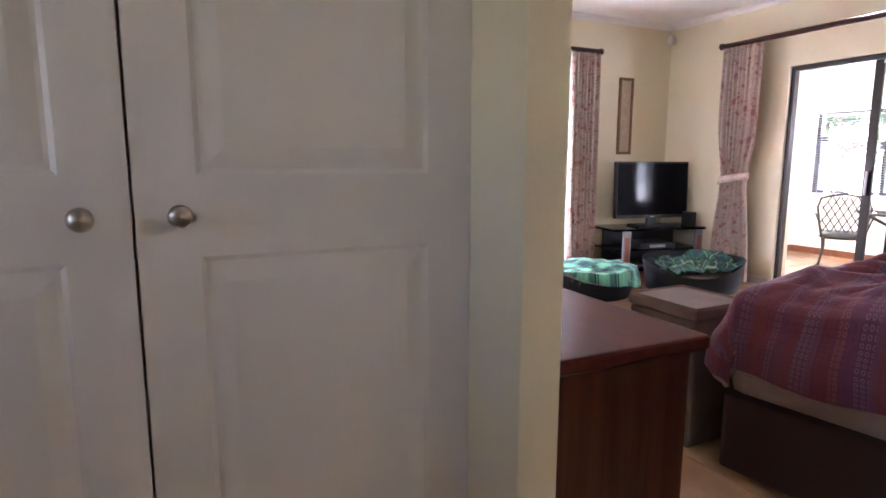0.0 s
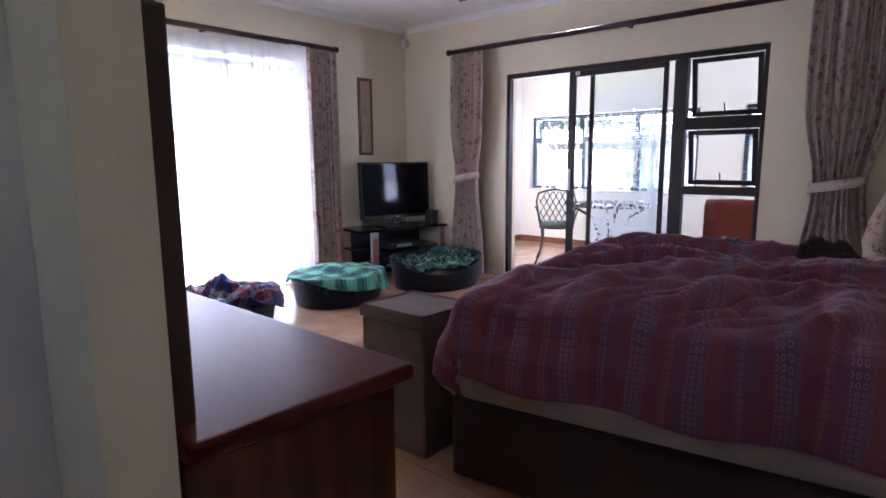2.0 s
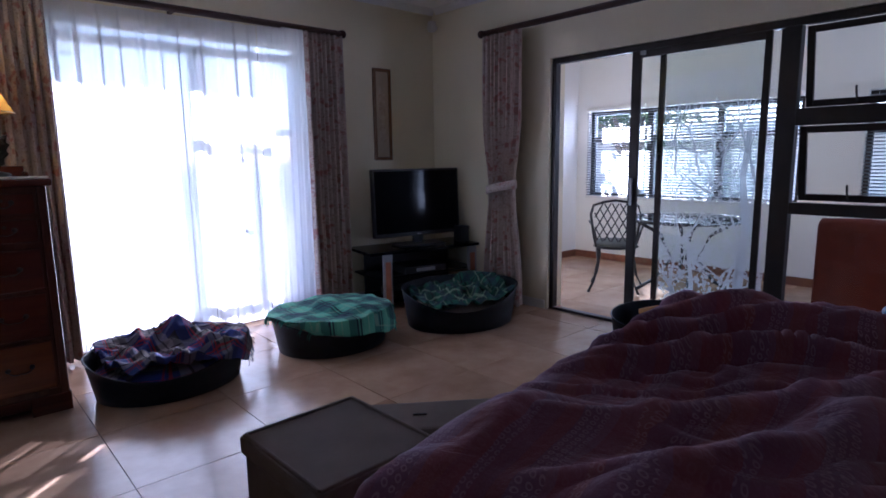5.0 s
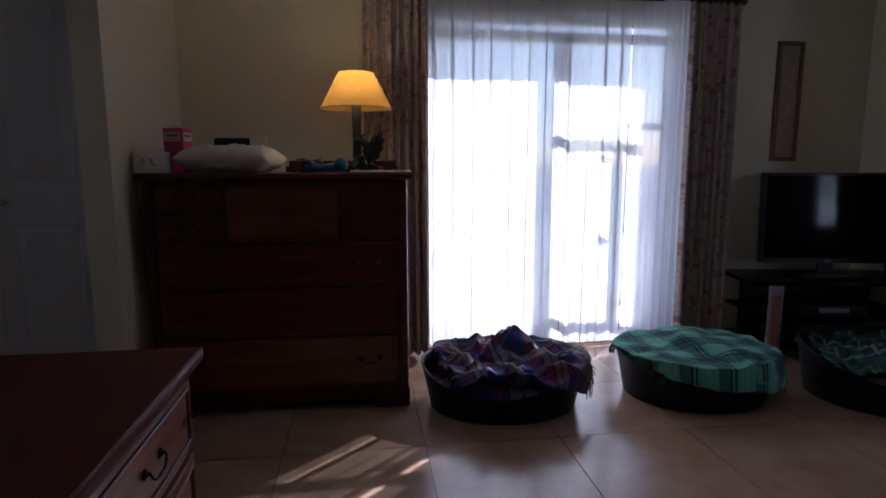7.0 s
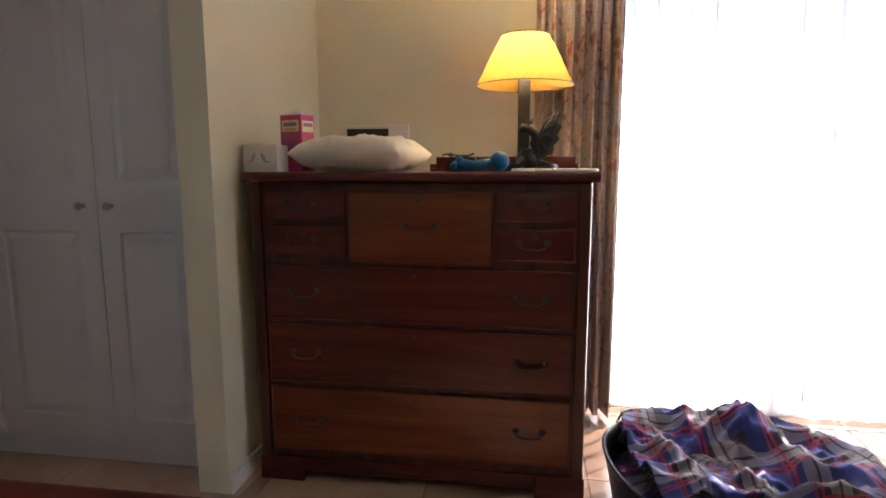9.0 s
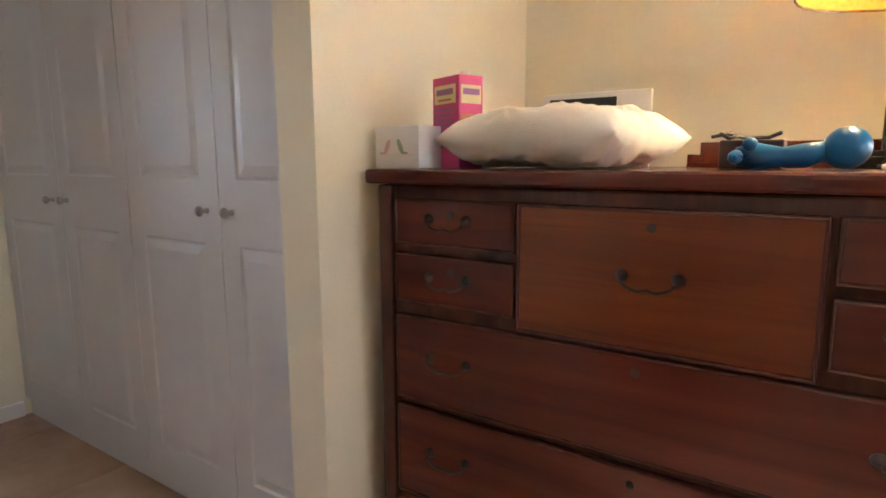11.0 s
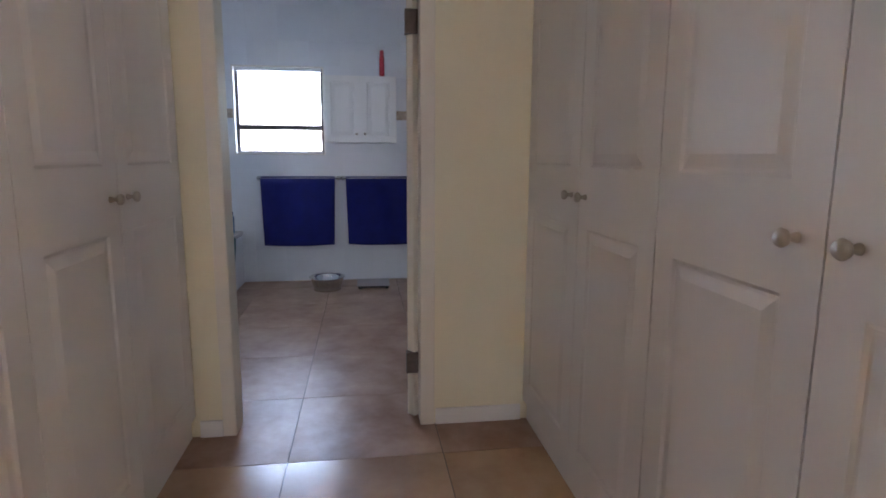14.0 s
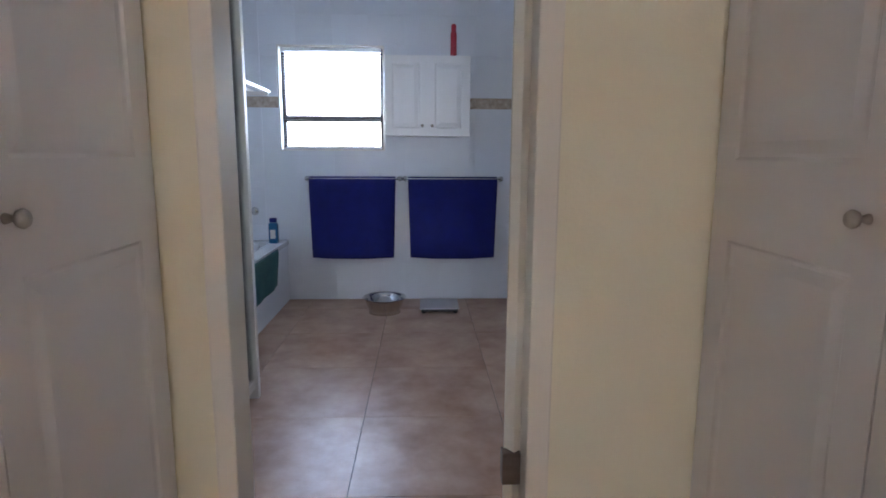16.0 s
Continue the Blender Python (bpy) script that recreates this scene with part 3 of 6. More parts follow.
for lo, hi in [((2.29, Y0 + 0.02, 0.12), (3.17, Y0 + 0.026, 2.09)), ((3.25, Y0 + 0.02, 0.29), (3.72, Y0 + 0.026, 1.50)), ((3.25, Y0 + 0.02, 1.55), (3.97, Y0 + 0.026, 2.09)), ((2.24, Y0 + 0.02, 2.14), (4.02, Y0 + 0.026, 2.19))]:
    part("pane", box(lo, hi), M["glass"], win).visible_shadow = False
for z in (1.33, 0.78):
    part("window_stay", tube([(3.72, Y0 - 0.01, z), (3.66, Y0 - 0.04, z + 0.05), (3.60, Y0 - 0.05, z + 0.03), (3.55, Y0 - 0.05, z + 0.06)], 0.016), M["bronze"], win)

# ---- sliding door and window in the east wall ----
XS0, XS1 = EAST + 0.03, EAST + 0.09
slider = tagged(new("door_1"), "dark bronze sliding glass door standing partly open, with a side window", "sliding door", kind="structure")
for nm, lo, hi in [("door_frame", (XS0, 3.64, 0.0), (XS1, 3.68, 2.08)), ("door_frame", (XS0, 1.28, 0.0), (XS1, 1.32, 2.08)), ("door_frame", (XS0, 1.32, 2.035), (XS1, 3.64, 2.08)), ("track", (XS0, 1.93, 0.0), (XS1, 3.64, 0.022)),
                   ("mullion", (XS0 - 0.004, 1.88, 0.0), (XS1 + 0.004, 1.97, 2.035)), ("transom", (XS0, 1.32, 1.46), (XS1, 1.88, 1.56)), ("transom", (XS0, 1.32, 0.93), (XS1, 1.88, 1.0)), ("window_sill", (XS0, 1.32, 0.0), (XS1, 1.88, 0.05))]:
    part(nm, box(lo, hi, 0.004), M["bronze"], slider)
leaf = part("sliding_leaf", boxes(((XS0 + 0.005, 2.90, 0.022), (XS0 + 0.028, 2.97, 2.035)), ((XS0 + 0.005, 2.04, 0.022), (XS0 + 0.028, 2.08, 2.035)), ((XS0 + 0.005, 2.08, 0.022), (XS0 + 0.028, 2.90, 0.09)), ((XS0 + 0.005, 2.08, 1.985), (XS0 + 0.028, 2.90, 2.035)), bevel=0.003), M["bronze"], slider)
part("pane", box((XS0 + 0.014, 2.08, 0.09), (XS0 + 0.020, 2.90, 1.985)), M["glass"], leaf).visible_shadow = False
part("handle", boxes(((XS0 - 0.02, 2.925, 0.93), (XS0 - 0.008, 2.945, 1.13)), ((XS0 - 0.008, 2.93, 0.94), (XS0 + 0.005, 2.94, 0.96)), ((XS0 - 0.008, 2.93, 1.10), (XS0 + 0.005, 2.94, 1.12)), bevel=0.003), M["silver"], leaf)
part("latch", box((XS0 - 0.01, 2.86, 2.0), (XS0 + 0.004, 2.90, 2.03), 0.004), M["silver"], leaf)
fixed = part("fixed_leaf", boxes(((XS0 + 0.034, 2.73, 0.022), (XS0 + 0.056, 2.77, 2.035)), ((XS0 + 0.034, 1.97, 0.022), (XS0 + 0.056, 2.0, 2.035)), ((XS0 + 0.034, 2.0, 0.022), (XS0 + 0.056, 2.73, 0.09)), bevel=0.003), M["bronze"], slider)
part("pane", box((XS0 + 0.042, 2.0, 0.09), (XS0 + 0.048, 2.73, 2.03)), M["glass"], fixed).visible_shadow = False
part("pane", box((XS0 + 0.03, 1.32, 0.05), (XS0 + 0.036, 1.88, 0.93)), M["glass"], slider).visible_shadow = False


def vent_sash(z0, z1, tilt):
    """A top-hung sash standing ajar, in its own frame."""
    s = part("vent_sash", boxes(((-0.012, 1.335, -(z1 - z0)), (0.012, 1.375, 0)), ((-0.012, 1.825, -(z1 - z0)), (0.012, 1.865, 0)), ((-0.012, 1.375, -0.04), (0.012, 1.825, 0)), ((-0.012, 1.375, -(z1 - z0)), (0.012, 1.825, -(z1 - z0) + 0.04)), bevel=0.003), M["bronze"], slider)
    s.matrix_basis = pose(XS0 + 0.05, 0, z1, 0, -tilt, 0)
    part("pane", box((-0.003, 1.375, -(z1 - z0) + 0.04), (0.003, 1.825, -0.04)), M["glass"], s).visible_shadow = False
    part("stay", tube([(-0.02, 1.60, -(z1 - z0) + 0.02), (-0.05, 1.60, -(z1 - z0) + 0.06), (-0.06, 1.60, -(z1 - z0) + 0.11)], 0.006), M["bronze"], s)


vent_sash(1.565, 2.03, 9)
vent_sash(1.005, 1.455, 9)


# ---- wardrobes ----
def raised_panel(bm, x0, x1, z0, z1, y):
    """A raised and fielded panel proud of a door face that looks along -y: sunken groove, sloping border, flat field."""
    rings = [(0.0, 0.0), (0.008, 0.005), (0.015, 0.005), (0.042, -0.001), (0.046, -0.001)]
    loops = [[bm.verts.new((x, y + d, z)) for x, z in ((x0 + i, z0 + i), (x1 - i, z0 + i), (x1 - i, z1 - i), (x0 + i, z1 - i))] for i, d in rings]
    for p, q in zip(loops, loops[1:]):
        for k in range(4):
            bm.faces.new((p[k], p[(k + 1) % 4], q[(k + 1) % 4], q[k]))
    bm.faces.new(loops[-1])


def wardrobe_door(width, parent, knob_right, rail=(0.985, 1.185, 1.088), z0=0.10, z1=2.36):
    """A tall two-panel door, its face at y = 0 looking along -y, from x = 0 to width."""
    w = width - 0.005
    m = 0.085
    low, mid_lo, mid_hi, top = z0 + 0.10, rail[0], rail[1], z1 - 0.10
    bm = bmesh.new()
    for lo, hi in [((0, 0, z0), (m, 0.018, z1)), ((w - m, 0, z0), (w, 0.018, z1)), ((m, 0, z0), (w - m, 0.018, low)), ((m, 0, mid_lo), (w - m, 0.018, mid_hi)), ((m, 0, top), (w - m, 0.018, z1))]:
        add_box(bm, lo, hi)
    bmesh.ops.remove_doubles(bm, verts=bm.verts, dist=0.0001)
    raised_panel(bm, m, w - m, low, mid_lo, 0.0)
    raised_panel(bm, m, w - m, mid_hi, top, 0.0)
    door = part("door", bm, M["closet"], parent)
    kx = w - 0.060 if knob_right else 0.060
    knob = part("knob", lathe([(0.010, 0.0), (0.009, -0.004), (0.006, -0.012), (0.007, -0.018), (0.015, -0.023), (0.0175, -0.030), (0.014, -0.036), (0.0, -0.038)], (kx, 0, rail[2]), 16, "y"), M["nickel"], door, "brushed nickel knob", True)
    return door


def wardrobe(name, origin, turn, edges, label, knob_first_right=True, rail=(0.985, 1.185, 1.088)):
    """A run of built-in doors; edges are door joints along local x, doors in pairs."""
    run = thing(name, origin, label, "wardrobe", turn=turn)
    right = knob_first_right
    for a, b in zip(edges, edges[1:]):
        d = wardrobe_door(b - a, run, right, rail)
        d.matrix_basis = pose(a, 0, 0)
        right = not right
    part("plinth", box((edges[0], 0.02, 0.0), (edges[-1], 0.05, 0.098), 0.003), M["closet"], run)
    part("head_panel", box((edges[0], 0.002, 2.362), (edges[-1], 0.02, CEIL), 0.002), M["closet"], run)
    part("carcass", box((edges[0], 0.03, 0.1), (edges[-1], 0.05, 2.36)), M["closet"], run)
    return run


# local x runs to the right as seen by someone facing the doors
wardrobe("wardrobe", (0, 1.0, 0), 0, [-1.90, -1.375, -0.85, -0.325, 0.20, 0.7545], "white built-in wardrobe with raised-panel doors and nickel knobs", False, (1.06, 1.185, 1.125))
wardrobe("wardrobe", (0, 4.20, 0), 0, [-1.49, -0.89, -0.36, 0.172, 0.628], "white built-in wardrobe facing the dressing passage, nickel knobs", True)
wardrobe("wardrobe", (0, 2.745, 0), 180, [-0.745, -0.172, 0.36, 0.89, 1.49], "white built-in wardrobe opposite the other, nickel knobs", True)

# ---- bathroom doorway ----
jamb = tagged(new("door_2"), "white bathroom door standing open in a white frame", "door", kind="structure")
FX0, FX1 = WEST - 0.135, WEST + 0.012
part("door_frame", boxes(((FX0, 2.855, 0), (FX1, 2.912, 2.11)), bevel=0.006), M["frame_paint"], jamb)
part("door_frame", boxes(((FX0, 3.72, 0), (FX1, 3.785, 2.11)), bevel=0.006), M["frame_paint"], jamb)
part("door_frame", boxes(((FX0, 2.912, 2.045), (FX1, 3.72, 2.11)), bevel=0.006), M["frame_paint"], jamb)
lf = part("door_leaf", box((0, 0, 0.01), (-0.80, 0.04, 2.04), 0.004), M["frame_paint"], jamb)
lf.matrix_basis = pose(FX0 + 0.03, 3.675, 0, 0, 0, -52)
for z in (0.27, 1.78):
    part("hinge", boxes(((-1.612, 3.664, z - 0.05), (-1.566, 3.719, z + 0.05)), bevel=0.003), M["hinge"], jamb)


# ---- curtains ----
def rod(name, a, b, label):
    a, b = Vector(a), Vector(b)
    ob = thing(name, (0, 0, 0), label, "curtain rod")
    part("pole", tube([a, b], 0.024, 14), M["darkwood"], ob, smooth=True)
    d = (b - a).normalized()
    for p, s in ((a, -1), (b, 1)):
        part("end_cap", tube([p + d * s * k for k in (-0.015, 0.0, 0.02, 0.03)], [0.028, 0.032, 0.032, 0.024], 14), M["darkwood"], ob)
    side = Vector((0, 1, 0)) if abs(d.x) > 0.5 else Vector((1, 0, 0))
    for f in (0.06, 0.5, 0.94):
        p = a.lerp(b, f)
        part("bracket", boxes((p + side * 0.02 - Vector((0.012, 0.012, 0.012)), p + side * 0.145 + Vector((0.012, 0.012, 0.012)))), M["darkwood"], ob)
    return ob


rod("curtain_rod", (1.72, NORTH - 0.15, 2.33), (4.36, NORTH - 0.15, 2.33), "dark wooden curtain rod above the garden window")
rod("curtain_rod", (EAST - 0.15, 4.30, 2.345), (EAST - 0.15, 0.42, 2.345), "dark wooden curtain rod above the sliding door")


def drape(name, a, b, top, bottom, folds, depth, mat, label, tie=None, seed=0, swing=0.0, lap=0.0):
    """Hanging cloth between a and b (x, y), pleated; tie: (height, share of the width, where along) gathers it."""
    a, b = Vector((*a, 0)), Vector((*b, 0))
    d = b - a
    w = d.length
    n = Vector((-d.y, d.x, 0)).normalized()
    rnd = random.Random(seed)
    ph = [rnd.uniform(-0.5, 0.5) for _ in range(folds + 2)]

    def fn(u, v):
        z = top + (bottom - top) * v
        f = u * folds
        k = int(min(f, folds - 1e-6))
        wob = ph[k] * (1 - (f - k)) + ph[k + 1] * (f - k)
        f += 0.45 * wob
        amp = depth * (0.55 + 0.45 * v) * (1 + 0.5 * wob)
        s = u + 0.35 / folds * wob * v
        s += lap / folds * math.sin(2 * math.pi * f * 0.5 + wob) * (0.7 + 0.6 * wob)
        pinch = 1.0
        if tie:
            hz, share, where = tie
            g = math.exp(-((z - hz) / (0.34 if z > hz else 0.5)) ** 2)
            pinch = 1 - (1 - share) * g
            s = where + (s - where) * pinch
        off = amp * (math.sin(2 * math.pi * f + 1.2 * wob + 0.6 * math.sin(2.2 * v + wob * 4)) + 0.35 * math.sin(2 * math.pi * f * 2.3 + seed)) + swing * v
        return a + d * s + n * off * (0.75 + 0.25 * pinch) + Vector((0, 0, z))

    ob = thing(name, (0, 0, 0), label, "curtain")
    cloth = part("cloth", sheet(fn, folds * 10, 28, lambda u, v: (u * w * 2.0, v * (top - bottom))), mat, ob)
    if tie:
        hz, share, where = tie
        c = a + d * where
        bm = bmesh.new()
        ring = []
        steps = 28
        for k in range(steps):
            t = 2 * math.pi * k / steps
            ring.append(c + d.normalized() * (w * share * 0.56) * math.cos(t) + n * (depth + 0.035) * math.sin(t) + Vector((0, 0, hz + 0.03 * math.cos(t))))
        lay = bm.loops.layers.uv.new("UVMap")
        lo, hi = [bm.verts.new(p - Vector((0, 0, 0.035))) for p in ring], [bm.verts.new(p + Vector((0, 0, 0.035))) for p in ring]
        for k in range(steps):
            f = bm.faces.new((lo[k], lo[(k + 1) % steps], hi[(k + 1) % steps], hi[k]))
            f.smooth = True
            for lp, q in zip(f.loops, ((k, 0), (k + 1, 0), (k + 1, 1), (k, 1))):
                lp[lay].uv = (q[0] * 0.03 + 3.3, q[1] * 0.07)
        thicken(part("tieback", bm, mat, ob, "matching floral tie-back"), 0.008)
    return ob


drape("curtain", (1.88, NORTH - 0.15), (2.28, NORTH - 0.15), 2.31, 0.02, 7, 0.045, M["curtain"], "pleated floral curtain hanging beside the garden window", seed=1)
drape("curtain", (4.00, NORTH - 0.15), (4.36, NORTH - 0.15), 2.31, 0.02, 7, 0.045, M["curtain"], "pleated floral curtain hanging beside the garden window", seed=2)
drape("curtain", (EAST - 0.15, 4.28), (EAST - 0.15, 3.83), 2.32, 0.02, 8, 0.045, M["curtain"], "floral curtain gathered by a tie-back beside the sliding door", tie=(1.04, 0.66, 0.45), seed=3)
drape("curtain", (EAST - 0.15, 1.0), (EAST - 0.15, 0.50), 2.32, 0.02, 8, 0.05, M["curtain"], "floral curtain gathered by a tie-back beside the sliding door", tie=(1.04, 0.6, 0.45), seed=4)
drape("voile_curtain", (2.16, NORTH - 0.055), (3.190, NORTH - 0.055), 2.31, 0.03, 17, 0.011, M["sheer"], "sheer white voile hanging before the garden window", seed=5, lap=0.64)
drape("voile_curtain", (3.172, NORTH - 0.085), (3.645, NORTH - 0.085), 2.31, 0.03, 8, 0.011, M["sheer"], "sheer white voile hanging before the garden window", seed=6, lap=0.64)

drape("voile_curtain", (3.627, NORTH - 0.115), (3.724, NORTH - 0.115), 2.31, 0.03, 2, 0.007, M["sheer"], "sheer white voile hanging before the garden window", seed=7)
drape("voile_curtain", (3.706, NORTH - 0.145), (3.822, NORTH - 0.145), 2.31, 0.03, 2, 0.007, M["sheer"], "sheer white voile hanging before the garden window", seed=8)
drape("voile_curtain", (3.804, NORTH - 0.175), (3.99, NORTH - 0.175), 2.31, 0.03, 3, 0.008, M["sheer"], "sheer white voile hanging before the garden window", seed=9)

# ---- bed ----
BED_TURN = 9.5
bed = thing("bed", (2.12, 1.50, 0), "wide divan bed on a dark base, standing in the room's middle", "bed", turn=BED_TURN)
BW, BL = 1.83, 1.95
part("base", boxes(((0, -BL, 0.03), (BW, 0, 0.33)), bevel=0.02), M["bedbase"], bed)
part("mattress", boxes(((0.01, -BL, 0.332), (BW - 0.01, -0.01, 0.58)), bevel=0.05), M["sheet"], bed, "mattress in a grey-beige fitted sheet")
part("headboard", box((-0.05, -BL - 0.09, 0.1), (BW + 0.05, -BL - 0.02, 1.05), 0.03), M["bedbase"], bed)


def duvet_fn(u, v):
    """Puffed cover that hangs over both sides and the foot; v = 0 at the foot's hem."""
    hang = 0.20
    s = -hang + u * (BW + 2 * hang)
    t = hang - v * (BL - 0.30 + hang)
    top = 0.665
    x, y, z = s, t, top
    def fold(p, lo, hi):
        if p < lo:
            return lo - 0.05 * min(1, (lo - p) / 0.12) , lo - p
        if p > hi:
            return hi + 0.05 * min(1, (p - hi) / 0.12), p - hi
        return p, 0.0
    x, dx = fold(s, 0.03, BW - 0.03)
    y, dy = fold(t, -9, -0.03)
    drop = max(dx, dy) + 0.35 * min(dx, dy)
    e = min(s - 0.0, BW - s, -t)
    puff = 0.075 * (1 - math.exp(-max(0, e + 0.02) * 9))
    big = noise.noise(Vector((s * 1.7, t * 1.9, 3.1))) * 0.045 + noise.noise(Vector((s * 4.2 + 7, t * 2.6, 1.7))) * 0.022
    along, cross = 0.62 * s - 0.78 * t, 0.78 * s + 0.62 * t
    bend = 0.16 * noise.noise(Vector((along * 1.3, cross * 1.1, 6.2)))
    ridge = max(0.0, 1 - 3.2 * abs(noise.noise(Vector((along * 1.1, (cross + bend) * 3.6, 2.4))))) ** 1.3 * 0.072
    nip = max(0.0, 1 - 5.0 * abs(noise.noise(Vector((along * 3.4 + 3, (cross + bend) * 8.5, 9.1))))) ** 1.4 * 0.016
    crease = abs(noise.noise(Vector((s * 2.6 + t * 2.0, t * 5.2 - s, 8.3)))) * 0.03 - ridge - nip + 0.024
    baffle = 0.010 * math.sin(t * 9.5 + 1.2 * math.sin(s * 2.4))
    edge = max(0.0, min(1.0, (e + 0.05) * 5))
    z = top + puff + (big - crease + baffle) * edge - drop * 0.97
    wave = 0.028 * math.sin(s * 13 + 2 * math.sin(t * 3)) if dy > 0 else (0.028 * math.sin(t * 12 + 2 * math.sin(s * 3)) if dx > 0 else 0)
    fl = min(1, drop / 0.2)
    if dx > 0:
        x += (wave * fl) * (1 if s > 0.5 else -1)
    if dy > 0:
        y += wave * fl
    return Vector((x, y, max(z, 0.10)))


duvet = tagged(link_mesh("duvet", sheet(duvet_fn, 220, 180, lambda u, v: (v * 1.9, u * 2.31)), M["duvet"], True), "rumpled purple and wine striped duvet spread over the bed", "duvet")
duvet.matrix_basis = pose(2.12, 1.50, 0, 0, 0, BED_TURN)
thicken(duvet, 0.03)
hem = bmesh.new()
for run in ([duvet_fn(0, k / 110) for k in range(111)], [duvet_fn(k / 130, 0) for k in range(131)], [duvet_fn(1, k / 110) for k in range(111)]):
    add_tube(hem, [p - Vector((0, 0, 0.008)) for p in run], 0.011, 6)
part("hem", hem, M["sheet"], duvet, "plain stitched hem of the duvet", True)

# ---- canvas storage box at the foot of the bed ----
trunk = thing("storage_box", (2.155, 1.675, 0), "brown canvas-covered storage box at the foot of the bed", "storage box", turn=1.5)
part("body", boxes(((0.008, 0.008, 0.0), (0.342, 0.372, 0.555)), bevel=0.012), M["trunk"], trunk)
lid = part("lid", boxes(((0, 0, 0.557), (0.35, 0.38, 0.605)), bevel=0.010), M["trunk"], trunk)
bm = bmesh.new()
for q in ([(0.012, 0.012), (0.338, 0.012)], [(0.012, 0.368), (0.338, 0.368)], [(0.012, 0.012), (0.012, 0.368)], [(0.338, 0.012), (0.338, 0.368)]):
    add_tube(bm, [(*p, 0.606) for p in q], 0.006, 8)
part("piping", bm, M["trunk"], lid)


# ---- drawers ----
def bail_handle(parent, c, face, width=0.085):
    """A swan-neck drop handle; face 'x' or '-y' is where the drawer looks."""
    def put(u, out, h):
        return (c[0] + out, c[1] + u, c[2] + h) if face == "x" else (c[0] + u, c[1] - out, c[2] + h)
    bm = bmesh.new()
    for s in (-1, 1):
        add_tube(bm, [put(s * width / 2, o, 0.004) for o in (-0.001, 0.003, 0.006, 0.014)], [0.013, 0.012, 0.006, 0.004], 10)
    pts = [put(width / 2 * math.cos(math.pi * k / 10), 0.013 + 0.004 * math.sin(math.pi * k / 10), 0.002 - 0.024 * math.sin(math.pi * k / 10) + (0.006 if k == 5 else 0)) for k in range(11)]
    add_tube(bm, pts, 0.0029, 8)
    return part("handle", bm, M["handle"], parent, "darkened brass drop handle", True)


def drawer_y(parent, x0, x1, z0, z1, y, mat, handles):
    d = part("drawer", box((x0, y, z0), (x1, y + 0.02, z1), 0.005), mat, parent)
    bead = bmesh.new()
    for q in ([(x0 + 0.004, z0 + 0.004), (x1 - 0.004, z0 + 0.004)], [(x0 + 0.004, z1 - 0.004), (x1 - 0.004, z1 - 0.004)], [(x0 + 0.004, z0 + 0.004), (x0 + 0.004, z1 - 0.004)], [(x1 - 0.004, z0 + 0.004), (x1 - 0.004, z1 - 0.004)]):
        add_tube(bead, [(q[0][0], y, q[0][1]), (q[1][0], y, q[1][1])], 0.004, 8)
    part("bead", bead, M["mahogany_end"], d)
    for hx in handles:
        bail_handle(d, (hx, y, (z0 + z1) / 2 + 0.005), "-y", 0.10)
    part("keyhole", lathe([(0.0, -0.0015), (0.009, -0.001), (0.009, 0.001)], ((x0 + x1) / 2, y, z1 - 0.035), 12, "y"), M["handle"], d)
    return d


chest = thing("chest_of_drawers", (0.80, 4.16, 0), "tall mahogany chest of drawers with brass drop handles", "chest of drawers")
CW = 1.305
part("body", boxes(((0.025, 0.035, 0.09), (CW - 0.025, 0.60, 1.185)), bevel=0.006), M["mahogany_end"], chest)
part("top", box((0, 0, 1.187), (CW, 0.62, 1.222), 0.012, 3), M["mahogany"], chest)
part("plinth", boxes(((0.02, 0.02, 0.0), (0.20, 0.05, 0.10)), ((CW - 0.20, 0.02, 0.0), (CW - 0.02, 0.05, 0.10)), ((0.20, 0.022, 0.045), (CW - 0.20, 0.05, 0.10)), ((0.02, 0.05, 0.0), (0.05, 0.60, 0.10)), ((CW - 0.05, 0.05, 0.0), (CW - 0.02, 0.60, 0.10)), bevel=0.004), M["mahogany"], chest)
for x in (0.028, CW - 0.068):
    part("pilaster", box((x, 0.018, 0.10), (x + 0.04, 0.04, 1.185), 0.006), M["mahogany_end"], chest)
drawer_y(chest, 0.075, 0.395, 1.045, 1.155, 0.022, M["mahogany"], [0.225])
drawer_y(chest, 0.075, 0.395, 0.905, 1.025, 0.022, M["mahogany"], [0.225])
drawer_y(chest, CW - 0.355, CW - 0.075, 1.045, 1.155, 0.022, M["mahogany"], [CW - 0.225])
drawer_y(chest, CW - 0.355, CW - 0.075, 0.905, 1.025, 0.022, M["mahogany"], [CW - 0.225])
drawer_y(chest, 0.405, CW - 0.365, 0.885, 1.155, 0.010, M["figured"], [CW / 2 + 0.02])
drawer_y(chest, 0.075, CW - 0.075, 0.66, 0.875, 0.022, M["mahogany"], [0.225, CW - 0.225])
drawer_y(chest, 0.075, CW - 0.075, 0.41, 0.645, 0.022, M["mahogany"], [0.225, CW - 0.225])
drawer_y(chest, 0.075, CW - 0.075, 0.13, 0.395, 0.022, M["figured"], [0.225, CW - 0.225])

